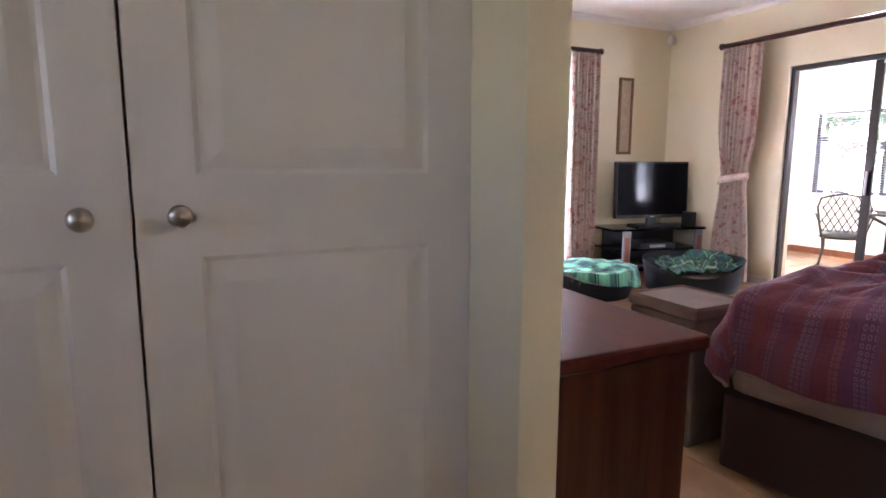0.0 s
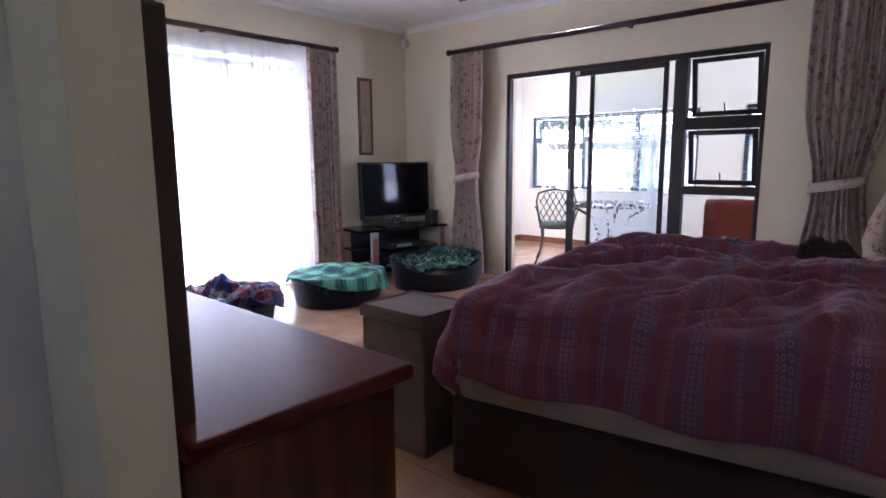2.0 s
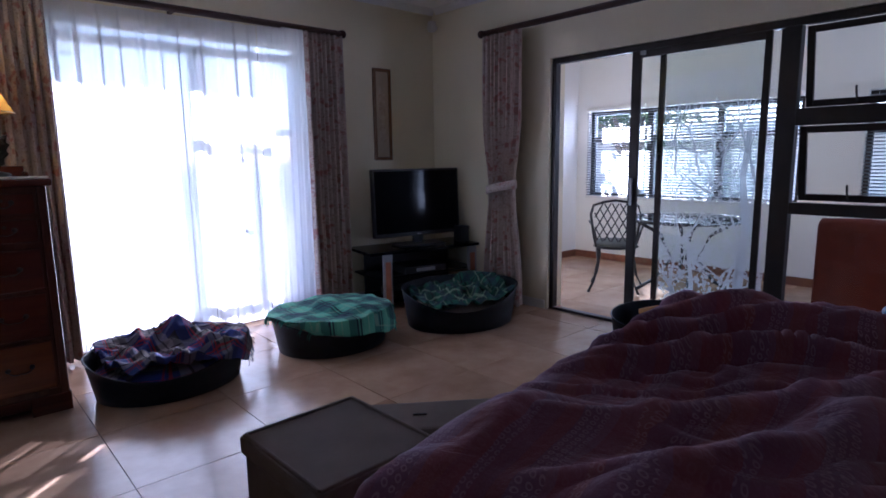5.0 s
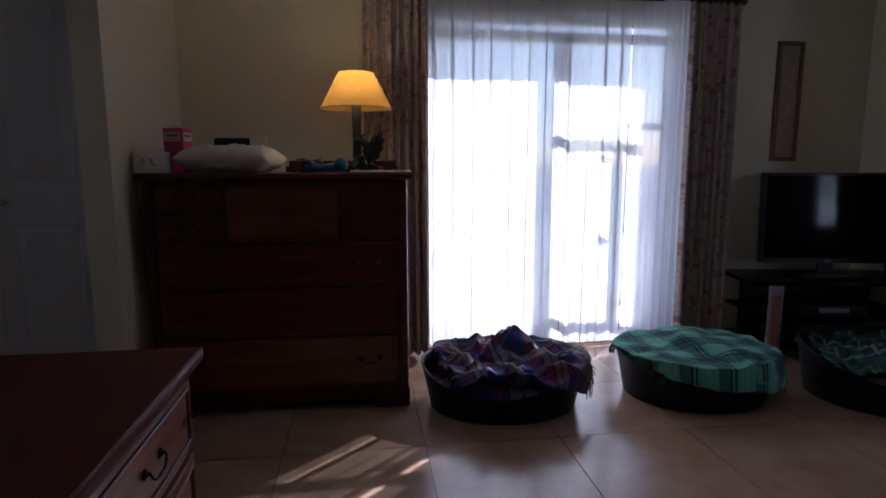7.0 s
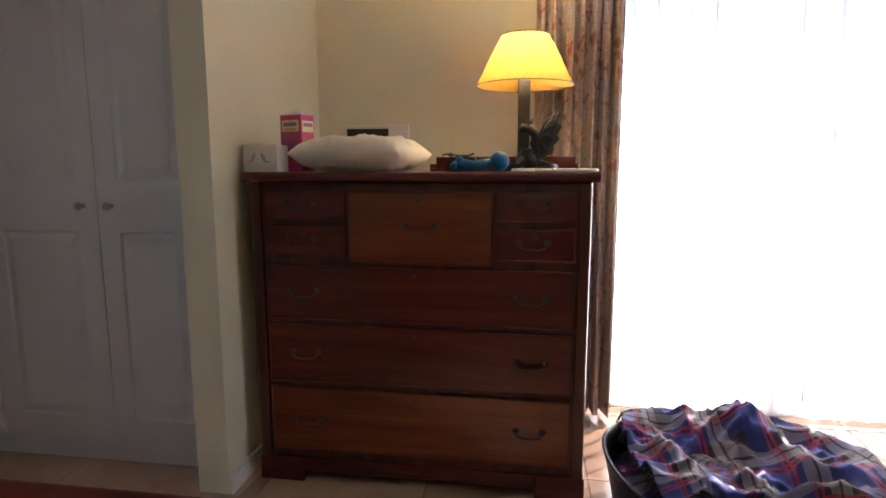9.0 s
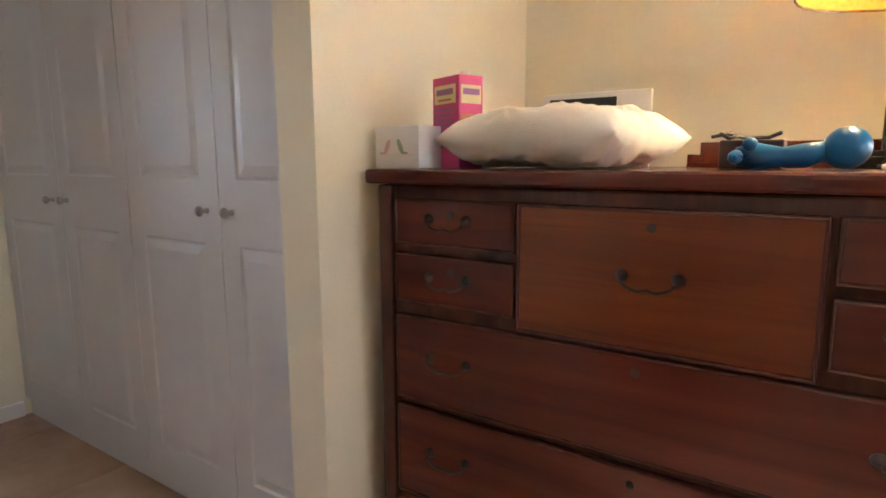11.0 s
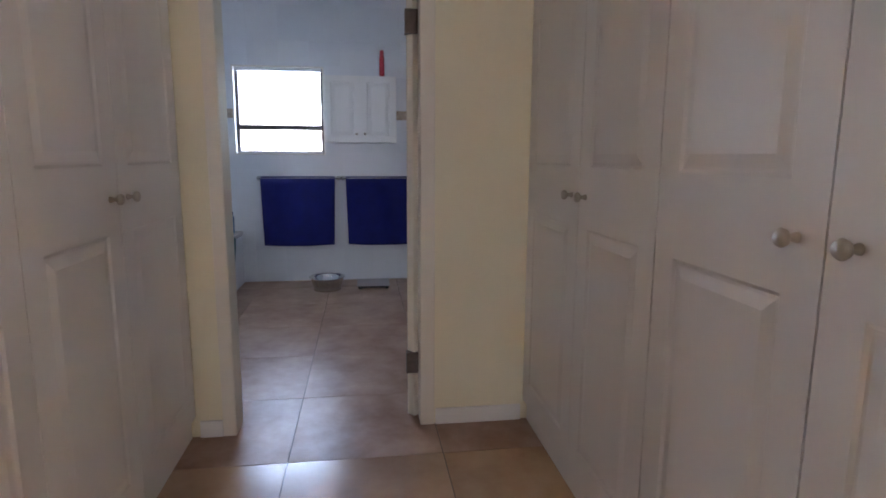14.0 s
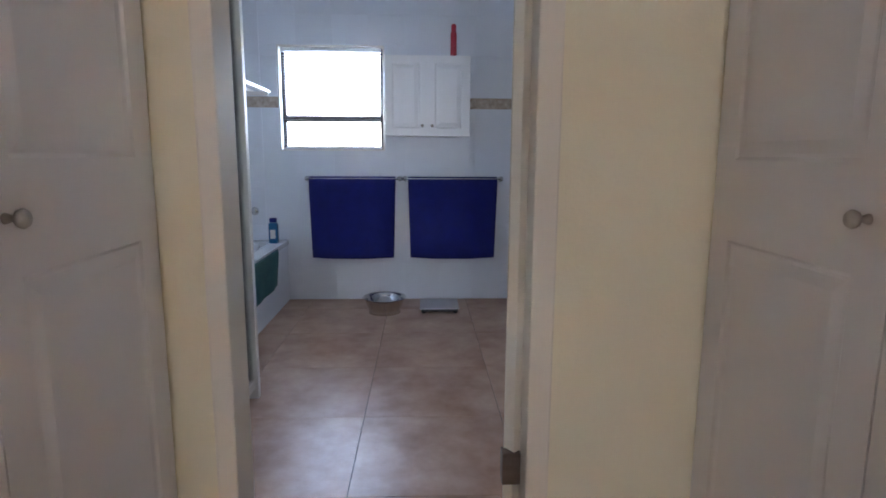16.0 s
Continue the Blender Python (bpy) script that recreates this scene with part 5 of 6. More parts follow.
# ---- dog beds ----
def dog_bed(at, turn, rx, ry, mat_blanket, label, seed, height=0.24, dip=0.10, heap=0.12, over=0.12, cover=1.0, fringe=True, toward=-90, peak=0.0, base=0.245, crumple=0.0, shift=(0.0, 0.0), lump=1.0, stuffing="foam"):
    """An oval plastic basket, its rim dipping at the front, with a cushion and a rumpled fringed blanket."""
    bed_ob = thing("dog_bed", (*at, 0), label, "dog bed", "dog beds", turn=turn)
    steps = 56

    def rim(a):
        c = math.cos(a - radians(toward))
        return height - dip * max(0, c) ** 2

    def wall_fn(u, v):
        a = 2 * math.pi * u
        # outer skin up, rolled rim, inner skin down, floor
        path = [(0.0, 0.0), (0.86, 0.0), (0.90, 0.02), (0.96, 0.6), (1.0, 0.96), (1.015, 1.0), (1.0, 1.02), (0.98, 0.98), (0.94, 0.6), (0.87, 0.10), (0.0, 0.06)]
        f = v * (len(path) - 1)
        k = min(int(f), len(path) - 2)
        w = f - k
        r = path[k][0] * (1 - w) + path[k + 1][0] * w
        h = path[k][1] * (1 - w) + path[k + 1][1] * w
        return Vector((rx * r * math.cos(a), ry * r * math.sin(a), rim(a) * h))

    part("basket", sheet(wall_fn, steps, 20, closed=True), M["basket"], bed_ob)

    def cush_fn(u, v):
        a = 2 * math.pi * u
        f = v * 2
        r = 0.92 * (f if f < 1 else 1.0 + 0.0 * f)
        if f < 1:
            z = 0.135 + 0.05 * (1 - f ** 4) + 0.015 * noise.noise(Vector((3 * f * math.cos(a), 3 * f * math.sin(a), seed)))
        else:
            z, r = 0.135 - (f - 1) * 0.10, 0.92 - 0.06 * (f - 1)
        return Vector((rx * r * math.cos(a), ry * r * math.sin(a), z))

    part("cushion", sheet(cush_fn, 40, 16, closed=True), M[stuffing], bed_ob, "soft stuffed cushion")
    if not cover:
        return bed_ob
    sx, sy = 2 * rx * cover + over, 2 * ry * cover + over
    rnd = random.Random(seed)
    ox, oy = rnd.uniform(-0.03, 0.03), rnd.uniform(-0.02, 0.02)

    def cloth_fn(u, v):
        trim = 1 - 0.16 * (2 * u - 1) ** 2 * (2 * v - 1) ** 2
        p, q = (u - 0.5) * sx * trim, (v - 0.5) * sy * trim
        sk = 0.10 * math.sin(3 * v + seed)
        x, y = p + sk * 0.4 + ox, q + 0.025 * math.sin(4 * u + seed) + oy - 0.025
        x, y = x + shift[0], y + shift[1]
        rr = math.hypot(x / rx, y / ry)
        a = math.atan2(y / ry, x / rx)
        inside = base + heap * max(0, 1 - rr ** 2) * (0.6 + 0.9 * noise.noise(Vector((x * 3.0 + seed, y * 3.0, 0.5))))
        lumps = 0.045 * noise.noise(Vector((x * 5.5 + seed * 3, y * 5.5, 1.0))) + 0.028 * noise.noise(Vector((x * 11 + seed, y * 12, 2.0)))
        ridge = -0.035 * abs(noise.noise(Vector((x * 6 - y * 4, y * 7 + seed, 4.0))))
        folded = crumple * (max(0.0, 1 - 2.6 * abs(noise.noise(Vector((x * 4.5 + y * 2 + seed, y * 4.5 - x * 2, 7.0))))) + 0.5 * max(0.0, 1 - 3 * abs(noise.noise(Vector((x * 9 + seed, y * 10, 3.0))))) - 0.5)
        z = inside + lump * (lumps + ridge) + folded
        z += peak * max(0, 1 - abs(x - 0.06 + 0.3 * (y - 0.2)) / 0.16) * max(0, 1 - abs(y - 0.18) / 0.15)
        z -= 0.5 * peak * math.exp(-((x + 0.02) ** 2 + (y - 0.02) ** 2) / 0.012)
        edge = rim(a) + 0.022
        t = min(1, max(0, (rr - 0.80) / 0.2))
        z = z * (1 - t) + max(z, edge) * t
        if rr > 1.03:
            ex = (rr - 1.03) * min(rx, ry)
            z = edge - ex * 1.15 + 0.35 * lumps
            k = (1.03 + 0.25 * (rr - 1.03)) / rr
            x, y = x * k * 1.02, y * k * 1.02
        return Vector((x, y, max(z, 0.012)))

    bl = thicken(part("blanket", sheet(cloth_fn, 90, 80, lambda u, v: (u * sx, v * sy)), mat_blanket, bed_ob, "fringed tartan blanket thrown over the basket"), 0.006)
    if fringe:
        bm = bmesh.new()
        for k in range(120):
            side = k % 2
            u = rnd.random()
            e = cloth_fn(0.0 if side else 1.0, u)
            inw = cloth_fn(0.04 if side else 0.96, u)
            d = (e - inw)
            d.z = 0
            d = d.normalized() if d.length > 1e-5 else Vector((1, 0, 0))
            tip = e + d * rnd.uniform(0.008, 0.025) + Vector((rnd.uniform(-0.01, 0.01), rnd.uniform(-0.01, 0.01), -rnd.uniform(0.025, 0.05)))
            tip.z = max(tip.z, 0.004)
            add_tube(bm, [e, e.lerp(tip, 0.5) + d * 0.006, tip], [0.0022, 0.002, 0.001], 4)
        part("fringe", bm, mat_blanket, bl)["kind"] = "stuff"
    return bed_ob


dog_bed((2.585, 4.18), 0, 0.435, 0.34, M["plaid_blue"], "dark oval dog basket heaped with a blue and red tartan blanket", 1, heap=0.05, over=0.0, cover=0.93, dip=0.10, peak=0.14, base=0.215, crumple=0.055, shift=(0.07, 0.0), toward=-105, stuffing="plaid_blue")
dog_bed((3.68, 4.17), 0, 0.43, 0.36, M["plaid_teal"], "dark oval dog basket covered by a teal tartan blanket", 2, heap=0.05, over=0.02, cover=0.96, base=0.265, shift=(-0.02, -0.01), lump=0.45)
dog_bed((4.72, 3.94), -14, 0.48, 0.39, M["plaid_green"], "dark oval dog basket with a green tartan blanket bunched inside", 4, heap=0.05, over=-0.04, cover=0.92, height=0.30, dip=0.13, base=0.205, crumple=0.06, shift=(0.05, 0.055), toward=-110)
dog_bed((5.06, 2.36), 30, 0.43, 0.36, M["plaid_orange"], "dark oval dog basket with an orange blanket", 5, heap=0.05, over=-0.28, cover=0.90, height=0.28, dip=0.08)

# ---- low case beside the storage box, at the bed's foot ----
case = thing("storage_box", (2.63, 2.18, 0), "slim brown canvas storage box wedged between its twin and the bed", "storage box", turn=-36)
part("body", boxes(((0.006, -0.194, 0.0), (0.614, -0.006, 0.455)), bevel=0.012), M["trunk"], case)
lid = part("lid", boxes(((0, -0.20, 0.457), (0.62, 0, 0.50)), bevel=0.012), M["trunk"], case)
for x in (0.16, 0.50):
    part("eyelet", boxes(((x - 0.022, -0.105, 0.4985), (x + 0.022, -0.095, 0.5035)), bevel=0.002), M["black"], lid, "black metal eyelet")

# ---- by the head of the bed ----
arm = thing("armchair", (4.86, -0.02, 0), "floral upholstered armchair in the corner beyond the bed", "armchair", turn=128)


def soft(lo, hi, r, uvs=1.0):
    bm = box(lo, hi, r, 5)
    lay = bm.loops.layers.uv.new("UVMap")
    for f in bm.faces:
        f.smooth = True
        for lp in f.loops:
            c = lp.vert.co
            lp[lay].uv = (c.x + 0.6 * c.y, c.z + 0.6 * c.y)
    return bm


part("seat", soft((-0.34, -0.30, 0.16), (0.34, 0.38, 0.46), 0.06), M["armchair"], arm)
def chair_back(u, v):
    a = (u - 0.5) * 2
    top = 1.16 - 0.42 * abs(a) ** 2.2
    z = 0.30 + (top - 0.30) * v
    return Vector((a * 0.40, -0.34 - 0.10 * v + 0.10 * abs(a) ** 3, z))
thicken(part("backrest", sheet(chair_back, 24, 18, lambda u, v: (u * 0.8, v * 0.8)), M["armchair"], arm), 0.13, 0.0)
for s in (-1, 1):
    part("armrest", soft((s * 0.40 - 0.08, -0.34, 0.10), (s * 0.40 + 0.08, 0.36, 0.64), 0.06), M["armchair"], arm)
for x, y in ((-0.34, -0.3), (0.34, -0.3), (-0.34, 0.3), (0.34, 0.3)):
    part("leg", tube([(x, y, 0.0), (x, y, 0.17)], [0.018, 0.028]), M["darkwood"], arm)
blue_dog_toy((3.80, 1.02, 0.765), 35, 0.75, False)


def cloth_heap(name, at, w, d, h, mat, label, seed):
    def fn(u, v):
        a, b = 2 * u - 1, 2 * v - 1
        body = max(0, 1 - a * a) * max(0, 1 - b * b)
        z = h * body ** 0.6 * (1 + 0.7 * noise.noise(Vector((a * 3 + seed, b * 3, 1)))) + 0.02 * noise.noise(Vector((a * 8, b * 8 + seed, 3)))
        return Vector((a * w / 2 * (1 + 0.12 * math.sin(5 * b + seed)), b * d / 2 * (1 + 0.12 * math.sin(4 * a + seed)), max(z, 0.003)))
    ob = tagged(link_mesh(name, sheet(fn, 36, 28, lambda u, v: (u * w, v * d)), mat, True), label, "blanket")
    ob.location = at
    return thicken(ob, 0.01)


cloth_heap("folded_blanket", (3.93, 0.60, 0.70), 0.46, 0.32, 0.11, M["bedbase"], "crumpled dark brown blanket at the bed's edge", 3)

# ---- sunroom ----
def garden_chair(at, turn):
    ch = thing("garden_chair", (*at, 0), "black cast-metal garden chair with a lattice back and grey cushion", "chair", turn=turn)
    part("seat", lathe([(0.0, 0.42), (0.20, 0.42), (0.215, 0.43), (0.20, 0.44), (0.0, 0.44)], (0, 0, 0), 24), M["iron"], ch)
    part("cushion", lathe([(0.0, 0.441), (0.19, 0.441), (0.205, 0.46), (0.19, 0.485), (0.0, 0.492)], (0, 0, 0), 24), surface("grey_seat_cloth", (0.10, 0.11, 0.10), (0.15, 0.16, 0.15), 0.9, 8, 0.3, 200), ch, "grey seat cushion", True)

    def bk(s, h):
        return Vector((s, 0.20 + 0.10 * (h - 0.44) - 0.55 * s * s, h))
    outline = [(-0.17, 0.44), (-0.20, 0.58), (-0.225, 0.75), (-0.20, 0.84), (-0.10, 0.875), (0.0, 0.89), (0.10, 0.875), (0.20, 0.84), (0.225, 0.75), (0.20, 0.58), (0.17, 0.44)]
    part("back_frame", tube([bk(*p) for p in outline], 0.012, 8), M["iron"], ch, smooth=True)
    for k in range(-4, 5):
        for sgn in (-1, 1):
            pts = []
            for i in range(9):
                h = 0.50 + 0.36 * i / 8
                s = k * 0.07 + sgn * (h - 0.68) * 0.55
                lim = 0.20 if h < 0.8 else 0.20 - 1.2 * (h - 0.8)
                if abs(s) < lim:
                    pts.append(bk(s, h))
            if len(pts) > 1:
                part("lattice_bar", tube(pts, 0.0065, 6), M["iron"], ch, smooth=True)
    for x, y in ((-0.17, -0.16), (0.17, -0.16), (-0.16, 0.17), (0.16, 0.17)):
        o = Vector((x, y, 0)).normalized()
        part("leg", tube([Vector((x, y, 0.43)), Vector((x, y, 0.30)) - o * 0.01, Vector((x, y, 0.12)) + o * 0.03, Vector((x, y, 0.012)) + o * 0.10], [0.015, 0.013, 0.011, 0.013], 8), M["iron"], ch, smooth=True)
    for s in (-1, 1):
        part("armrest", tube([bk(s * 0.21, 0.66), Vector((s * 0.25, 0.05, 0.67)), Vector((s * 0.25, -0.12, 0.64)), Vector((s * 0.22, -0.15, 0.55)), Vector((s * 0.19, -0.14, 0.44))], 0.011, 8), M["iron"], ch, smooth=True)
    return ch


garden_chair((6.57, 3.68), 118)
tb = thing("garden_table", (6.92, 3.16, 0), "round glass-topped garden table on black cast-metal legs", "table")
part("tabletop", lathe([(0.0, 0.70), (0.50, 0.70), (0.52, 0.706), (0.50, 0.712), (0.0, 0.712)], (0, 0, 0), 40), clear_glass("table_glass", (0.22, 0.36, 0.46)), tb, "tinted glass table top")
part("ring", tube([(0.52 * math.cos(2 * math.pi * k / 40), 0.52 * math.sin(2 * math.pi * k / 40), 0.70) for k in range(41)], 0.014, 8), M["iron"], tb, smooth=True)
for k in range(4):
    a = math.pi / 2 * k + 0.6
    d = Vector((math.cos(a), math.sin(a), 0))
    part("leg", tube([d * 0.46 + Vector((0, 0, 0.69)), d * 0.22 + Vector((0, 0, 0.55)), d * 0.12 + Vector((0, 0, 0.32)), d * 0.26 + Vector((0, 0, 0.12)), d * 0.42 + Vector((0, 0, 0.014))], 0.016, 8), M["iron"], tb, smooth=True)
seatc = thing("sunroom_chair", (6.28, 1.62, 0), "chair in the sunroom covered by a rust-red throw", "chair", turn=90)
def throw_fn(u, v):
    s = (u - 0.5) * 0.52
    h = v * 1.5
    wob = 0.012 * math.sin(22 * s + 3 * h)
    if h < 0.62:
        return Vector((s * (1.05 - 0.05 * h), 0.09 + wob, 0.20 + h))
    if h < 0.74:
        t = (h - 0.62) / 0.12
        return Vector((s, 0.09 - 0.10 * t, 0.82 + 0.035 * math.sin(math.pi * t) - 0.05 * abs(s)))
    return Vector((s, -0.01 - 0.04 + wob * 0.5, 0.82 - (h - 0.74) * 0.6))
thicken(part("throw", sheet(throw_fn, 30, 30, lambda u, v: (u * 0.52, v * 1.5)), M["rust"], seatc, "rust-red woollen throw"), 0.012)
part("backrest", box((-0.23, 0.02, 0.40), (0.23, 0.06, 0.80), 0.01), M["darkwood"], seatc)
part("seat", box((-0.23, -0.42, 0.40), (0.23, 0.02, 0.45), 0.015), M["darkwood"], seatc)
for x, y in ((-0.21, 0.04), (0.21, 0.04), (-0.21, -0.40), (0.21, -0.40)):
    part("leg", tube([(x, y, 0), (x, y, 0.42)], 0.018), M["darkwood"], seatc)
brm = thing("camera_tripod", (6.05, 4.35, 0), "folded black tripod leaning in the sunroom", "tripod")
part("leg", tube([(0.0, 0.0, 0.36), (0.10, -0.05, 0.03)], 0.012), M["iron"], brm)
part("leg", tube([(0.0, 0.0, 0.36), (-0.02, 0.12, 0.03)], 0.012), M["iron"], brm)
part("leg", tube([(0.0, 0.0, 0.36), (-0.10, -0.07, 0.03)], 0.012), M["iron"], brm)
part("rubber_foot", lathe([(0.018, 0.0), (0.018, 0.03), (0.012, 0.04)], (0.10, -0.05, 0)), M["black"], brm)


def blind_window(name, y0, y1, z0, z1, mullions, transom, label):
    """A dark frame in the sunroom's east wall with slatted blinds in front."""
    w = tagged(new(name), label, "window", kind="structure")
    x0, x1 = SUN_E + 0.06, SUN_E + 0.11
    for lo, hi in [((x0, y0, z0), (x1, y0 + 0.045, z1)), ((x0, y1 - 0.045, z0), (x1, y1, z1)), ((x0, y0 + 0.045, z0), (x1, y1 - 0.045, z0 + 0.045)), ((x0, y0 + 0.045, z1 - 0.045), (x1, y1 - 0.045, z1)), ((x0 + 0.003, y0 + 0.045, transom - 0.03), (x1 - 0.003, y1 - 0.045, transom + 0.03))]:
        part("window_frame", box(lo, hi, 0.004), M["bronze"], w)
    for y in mullions:
        part("mullion", box((x0 - 0.003, y - 0.035, z0 + 0.045), (x1 + 0.003, y + 0.035, z1 - 0.045), 0.004), M["bronze"], w)
    part("pane", box((x0 + 0.02, y0 + 0.045, z0 + 0.045), (x0 + 0.025, y1 - 0.045, z1 - 0.045)), M["glass"], w).visible_shadow = False
    part("window_sill", box((SUN_E - 0.03, y0 - 0.02, z0 - 0.03), (SUN_E + 0.05, y1 + 0.02, z0 - 0.002), 0.004), M["trim"], w)
    edges = [y0] + list(mullions) + [y1]
    for a, b in zip(edges, edges[1:]):
        bl = thing("venetian_blind", (SUN_E - 0.045, (a + b) / 2, 0), "dark horizontal slat blind lowered over the sunroom window", "blind", "sunroom blinds")
        half = (b - a) / 2 - 0.012
        part("head_rail", box((-0.025, -half, z1 + 0.0), (0.03, half, z1 + 0.05), 0.004), M["trim"], bl)
        count = int((z1 - z0) / 0.031)
        me = None
        for k in range(count):
            z = z0 + 0.015 + k * 0.031
            if me is None:
                s = part("slat", boxes(((-0.0125, -half, -0.0009), (0.0125, half, 0.0009))), M["blind"], bl)
                me = s.data
            else:
                s = new("slat", me)
                s.parent = bl
            s.matrix_basis = pose(0, 0, z, 0, -25, 0)
        for y in (-half * 0.7, half * 0.7):
            part("cord", tube([(0, y, z0), (0, y, z1)], 0.0015, 4), M["white_blind"], bl)
    return w


blind_window("window_2", 2.55, 4.95, 0.80, 1.84, [3.35, 4.15], 1.50, "long dark-framed sunroom window")
blind_window("window_3", 1.0, 2.05, 0.85, 1.84, [1.55], 1.50, "dark-framed sunroom window")


w5 = tagged(new("window_5"), "dark-framed window with a slat blind at the sunroom's far end", "window", kind="structure")
for lo, hi in [((6.3, -0.70, 0.80), (6.345, -0.65, 1.84)), ((7.355, -0.70, 0.80), (7.4, -0.65, 1.84)), ((6.345, -0.70, 0.80), (7.355, -0.65, 0.845)), ((6.345, -0.70, 1.795), (7.355, -0.65, 1.84)), ((6.82, -0.70, 0.845), (6.88, -0.65, 1.795))]:
    part("window_frame", box(lo, hi, 0.004), M["bronze"], w5)
bl5 = thing("venetian_blind", (6.85, -0.615, 0), "grey slat blind half lowered over the sunroom's end window", "blind", "sunroom blinds")
part("head_rail", box((-0.54, -0.015, 1.80), (0.54, 0.015, 1.838), 0.004), M["trim"], bl5)
me = None
for k in range(18):
    if me is None:
        sl = part("slat", box((-0.53, -0.0125, -0.0009), (0.53, 0.0125, 0.0009)), M["blind"], bl5)
        me = sl.data
    else:
        sl = new("slat", me)
        sl.parent = bl5
    sl.matrix_basis = pose(0, 0, 1.25 + 0.031 * k, 25, 0, 0)
for x in (-0.4, 0.4):
    part("cord", tube([(x, 0, 1.25), (x, 0, 1.80)], 0.0015, 4), M["white_blind"], bl5)


# ---- etched tree on the fixed glass leaf ----
def etched_tree():
    rnd = random.Random(11)
    bm = bmesh.new()
    X = XS0 + 0.039

    def ribbon(pts, w0, w1):
        prev = None
        for i, (y, z) in enumerate(pts):
            d = Vector(pts[min(i + 1, len(pts) - 1)]) - Vector(pts[max(i - 1, 0)])
            d = d.normalized() if d.length else Vector((0, 1))
            w = w0 + (w1 - w0) * i / (len(pts) - 1)
            n = Vector((-d.y, d.x)) * w / 2
            cur = [bm.verts.new((X, min(2.725, max(2.005, y + s * n.x)), z + s * n.y)) for s in (-1, 1)]
            if prev:
                bm.faces.new((prev[0], prev[1], cur[1], cur[0]))
            prev = cur

    def grow(y, z, ang, length, w, depth):
        pts = [(y, z)]
        for k in range(6):
            ang += rnd.uniform(-0.22, 0.22)
            y += math.cos(ang) * length / 6
            z += math.sin(ang) * length / 6
            if not 2.01 < y < 2.72 or z > 1.84 or z < 0.1:
                break
            pts.append((y, z))
        if len(pts) > 1:
            ribbon(pts, w * 1.5, w)
        if depth:
            for s in (-1, 1):
                grow(*pts[-1], ang + s * rnd.uniform(0.25, 0.7), length * rnd.uniform(0.6, 0.85), w * 0.62, depth - 1)
            if len(pts) > 3:
                grow(*pts[3], ang + rnd.choice((-1, 1)) * rnd.uniform(0.5, 1.0), length * 0.6, w * 0.5, depth - 1)

    for y, ang in ((2.12, 1.75), (2.2, 1.45), (2.34, 1.9), (2.5, 1.35), (2.62, 1.7)):
        grow(y, 0.12, ang, 0.55, 0.015, 5)
    for y in (2.1, 2.3, 2.45, 2.62):
        grow(y, 1.15, rnd.uniform(1.2, 1.9), 0.34, 0.012, 5)
    ribbon([(2.14, 0.10), (2.16, 0.45), (2.13, 0.80), (2.17, 1.15), (2.14, 1.45)], 0.075, 0.03)
    ribbon([(2.50, 0.10), (2.47, 0.40), (2.52, 0.75)], 0.045, 0.02)
    for k in range(1150):
        low = k % 3
        y, z, r = rnd.uniform(2.03, 2.71), (0.12 + 0.62 * rnd.random() if low else 0.6 + 0.75 * rnd.random()), rnd.uniform(0.006, 0.016) * (1.0 if low else 0.7)
        a0 = rnd.uniform(0, 6.28)
        vs = []
        for i in range(6):
            q = a0 + i * math.pi / 3
            e = r * rnd.uniform(0.6, 1.25)
            vs.append(bm.verts.new((X, min(2.725, max(2.005, y + e * math.cos(q))), z + e * math.sin(q))))
        bm.faces.new(vs)
    part("etched_design", bm, M["etched"], fixed, "etched white pattern of bare branches and leaves")


etched_tree()

# ---- bathroom ----
tub = thing("bathtub", (BATH_W, 1.6, 0), "white bath in a tiled surround along the wall", "bathtub")
BLX = 1.75
def tub_fn(u, v):
    a = 2 * math.pi * u
    sx, sy = abs(math.cos(a)) ** 0.5 * math.copysign(1, math.cos(a)), abs(math.sin(a)) ** 0.5 * math.copysign(1, math.sin(a))
    prof = [(0.0, 0.12), (0.68, 0.13), (0.80, 0.2), (0.90, 0.46), (0.93, 0.50)]
    f = v * 4
    k = min(int(f), 3)
    w = f - k
    r, z = prof[k][0] * (1 - w) + prof[k + 1][0] * w, prof[k][1] * (1 - w) + prof[k + 1][1] * w
    return Vector((BLX / 2 + sx * r * (BLX / 2 - 0.09), 0.34 + sy * r * 0.30, z))
part("basin", sheet(tub_fn, 48, 14, closed=True), M["enamel"], tub)
part("ledge", boxes(((0.0, 0.62, 0.46), (BLX, 0.735, 0.50)), ((0.0, 0.0, 0.46), (BLX, 0.06, 0.50)), ((0.0, 0.06, 0.46), (0.12, 0.62, 0.50)), ((BLX - 0.12, 0.06, 0.46), (BLX, 0.62, 0.50)), bevel=0.006), M["enamel"], tub)
part("front_panel", box((0.0, 0.69, 0.0), (BLX, 0.73, 0.459)), M["bath_tile"], tub)
part("end_panel", box((BLX - 0.04, 0.0, 0.0), (BLX, 0.69, 0.459)), M["bath_tile"], tub)
tap = thing("bath_tap", (BATH_W, 1.98, 0.72), "chrome bath tap on the tiled wall", "tap")
part("spout", tube([(0.0, 0, 0), (0.08, 0, 0), (0.12, 0, -0.01), (0.13, 0, -0.04)], 0.016, 12), M["steel"], tap, smooth=True)
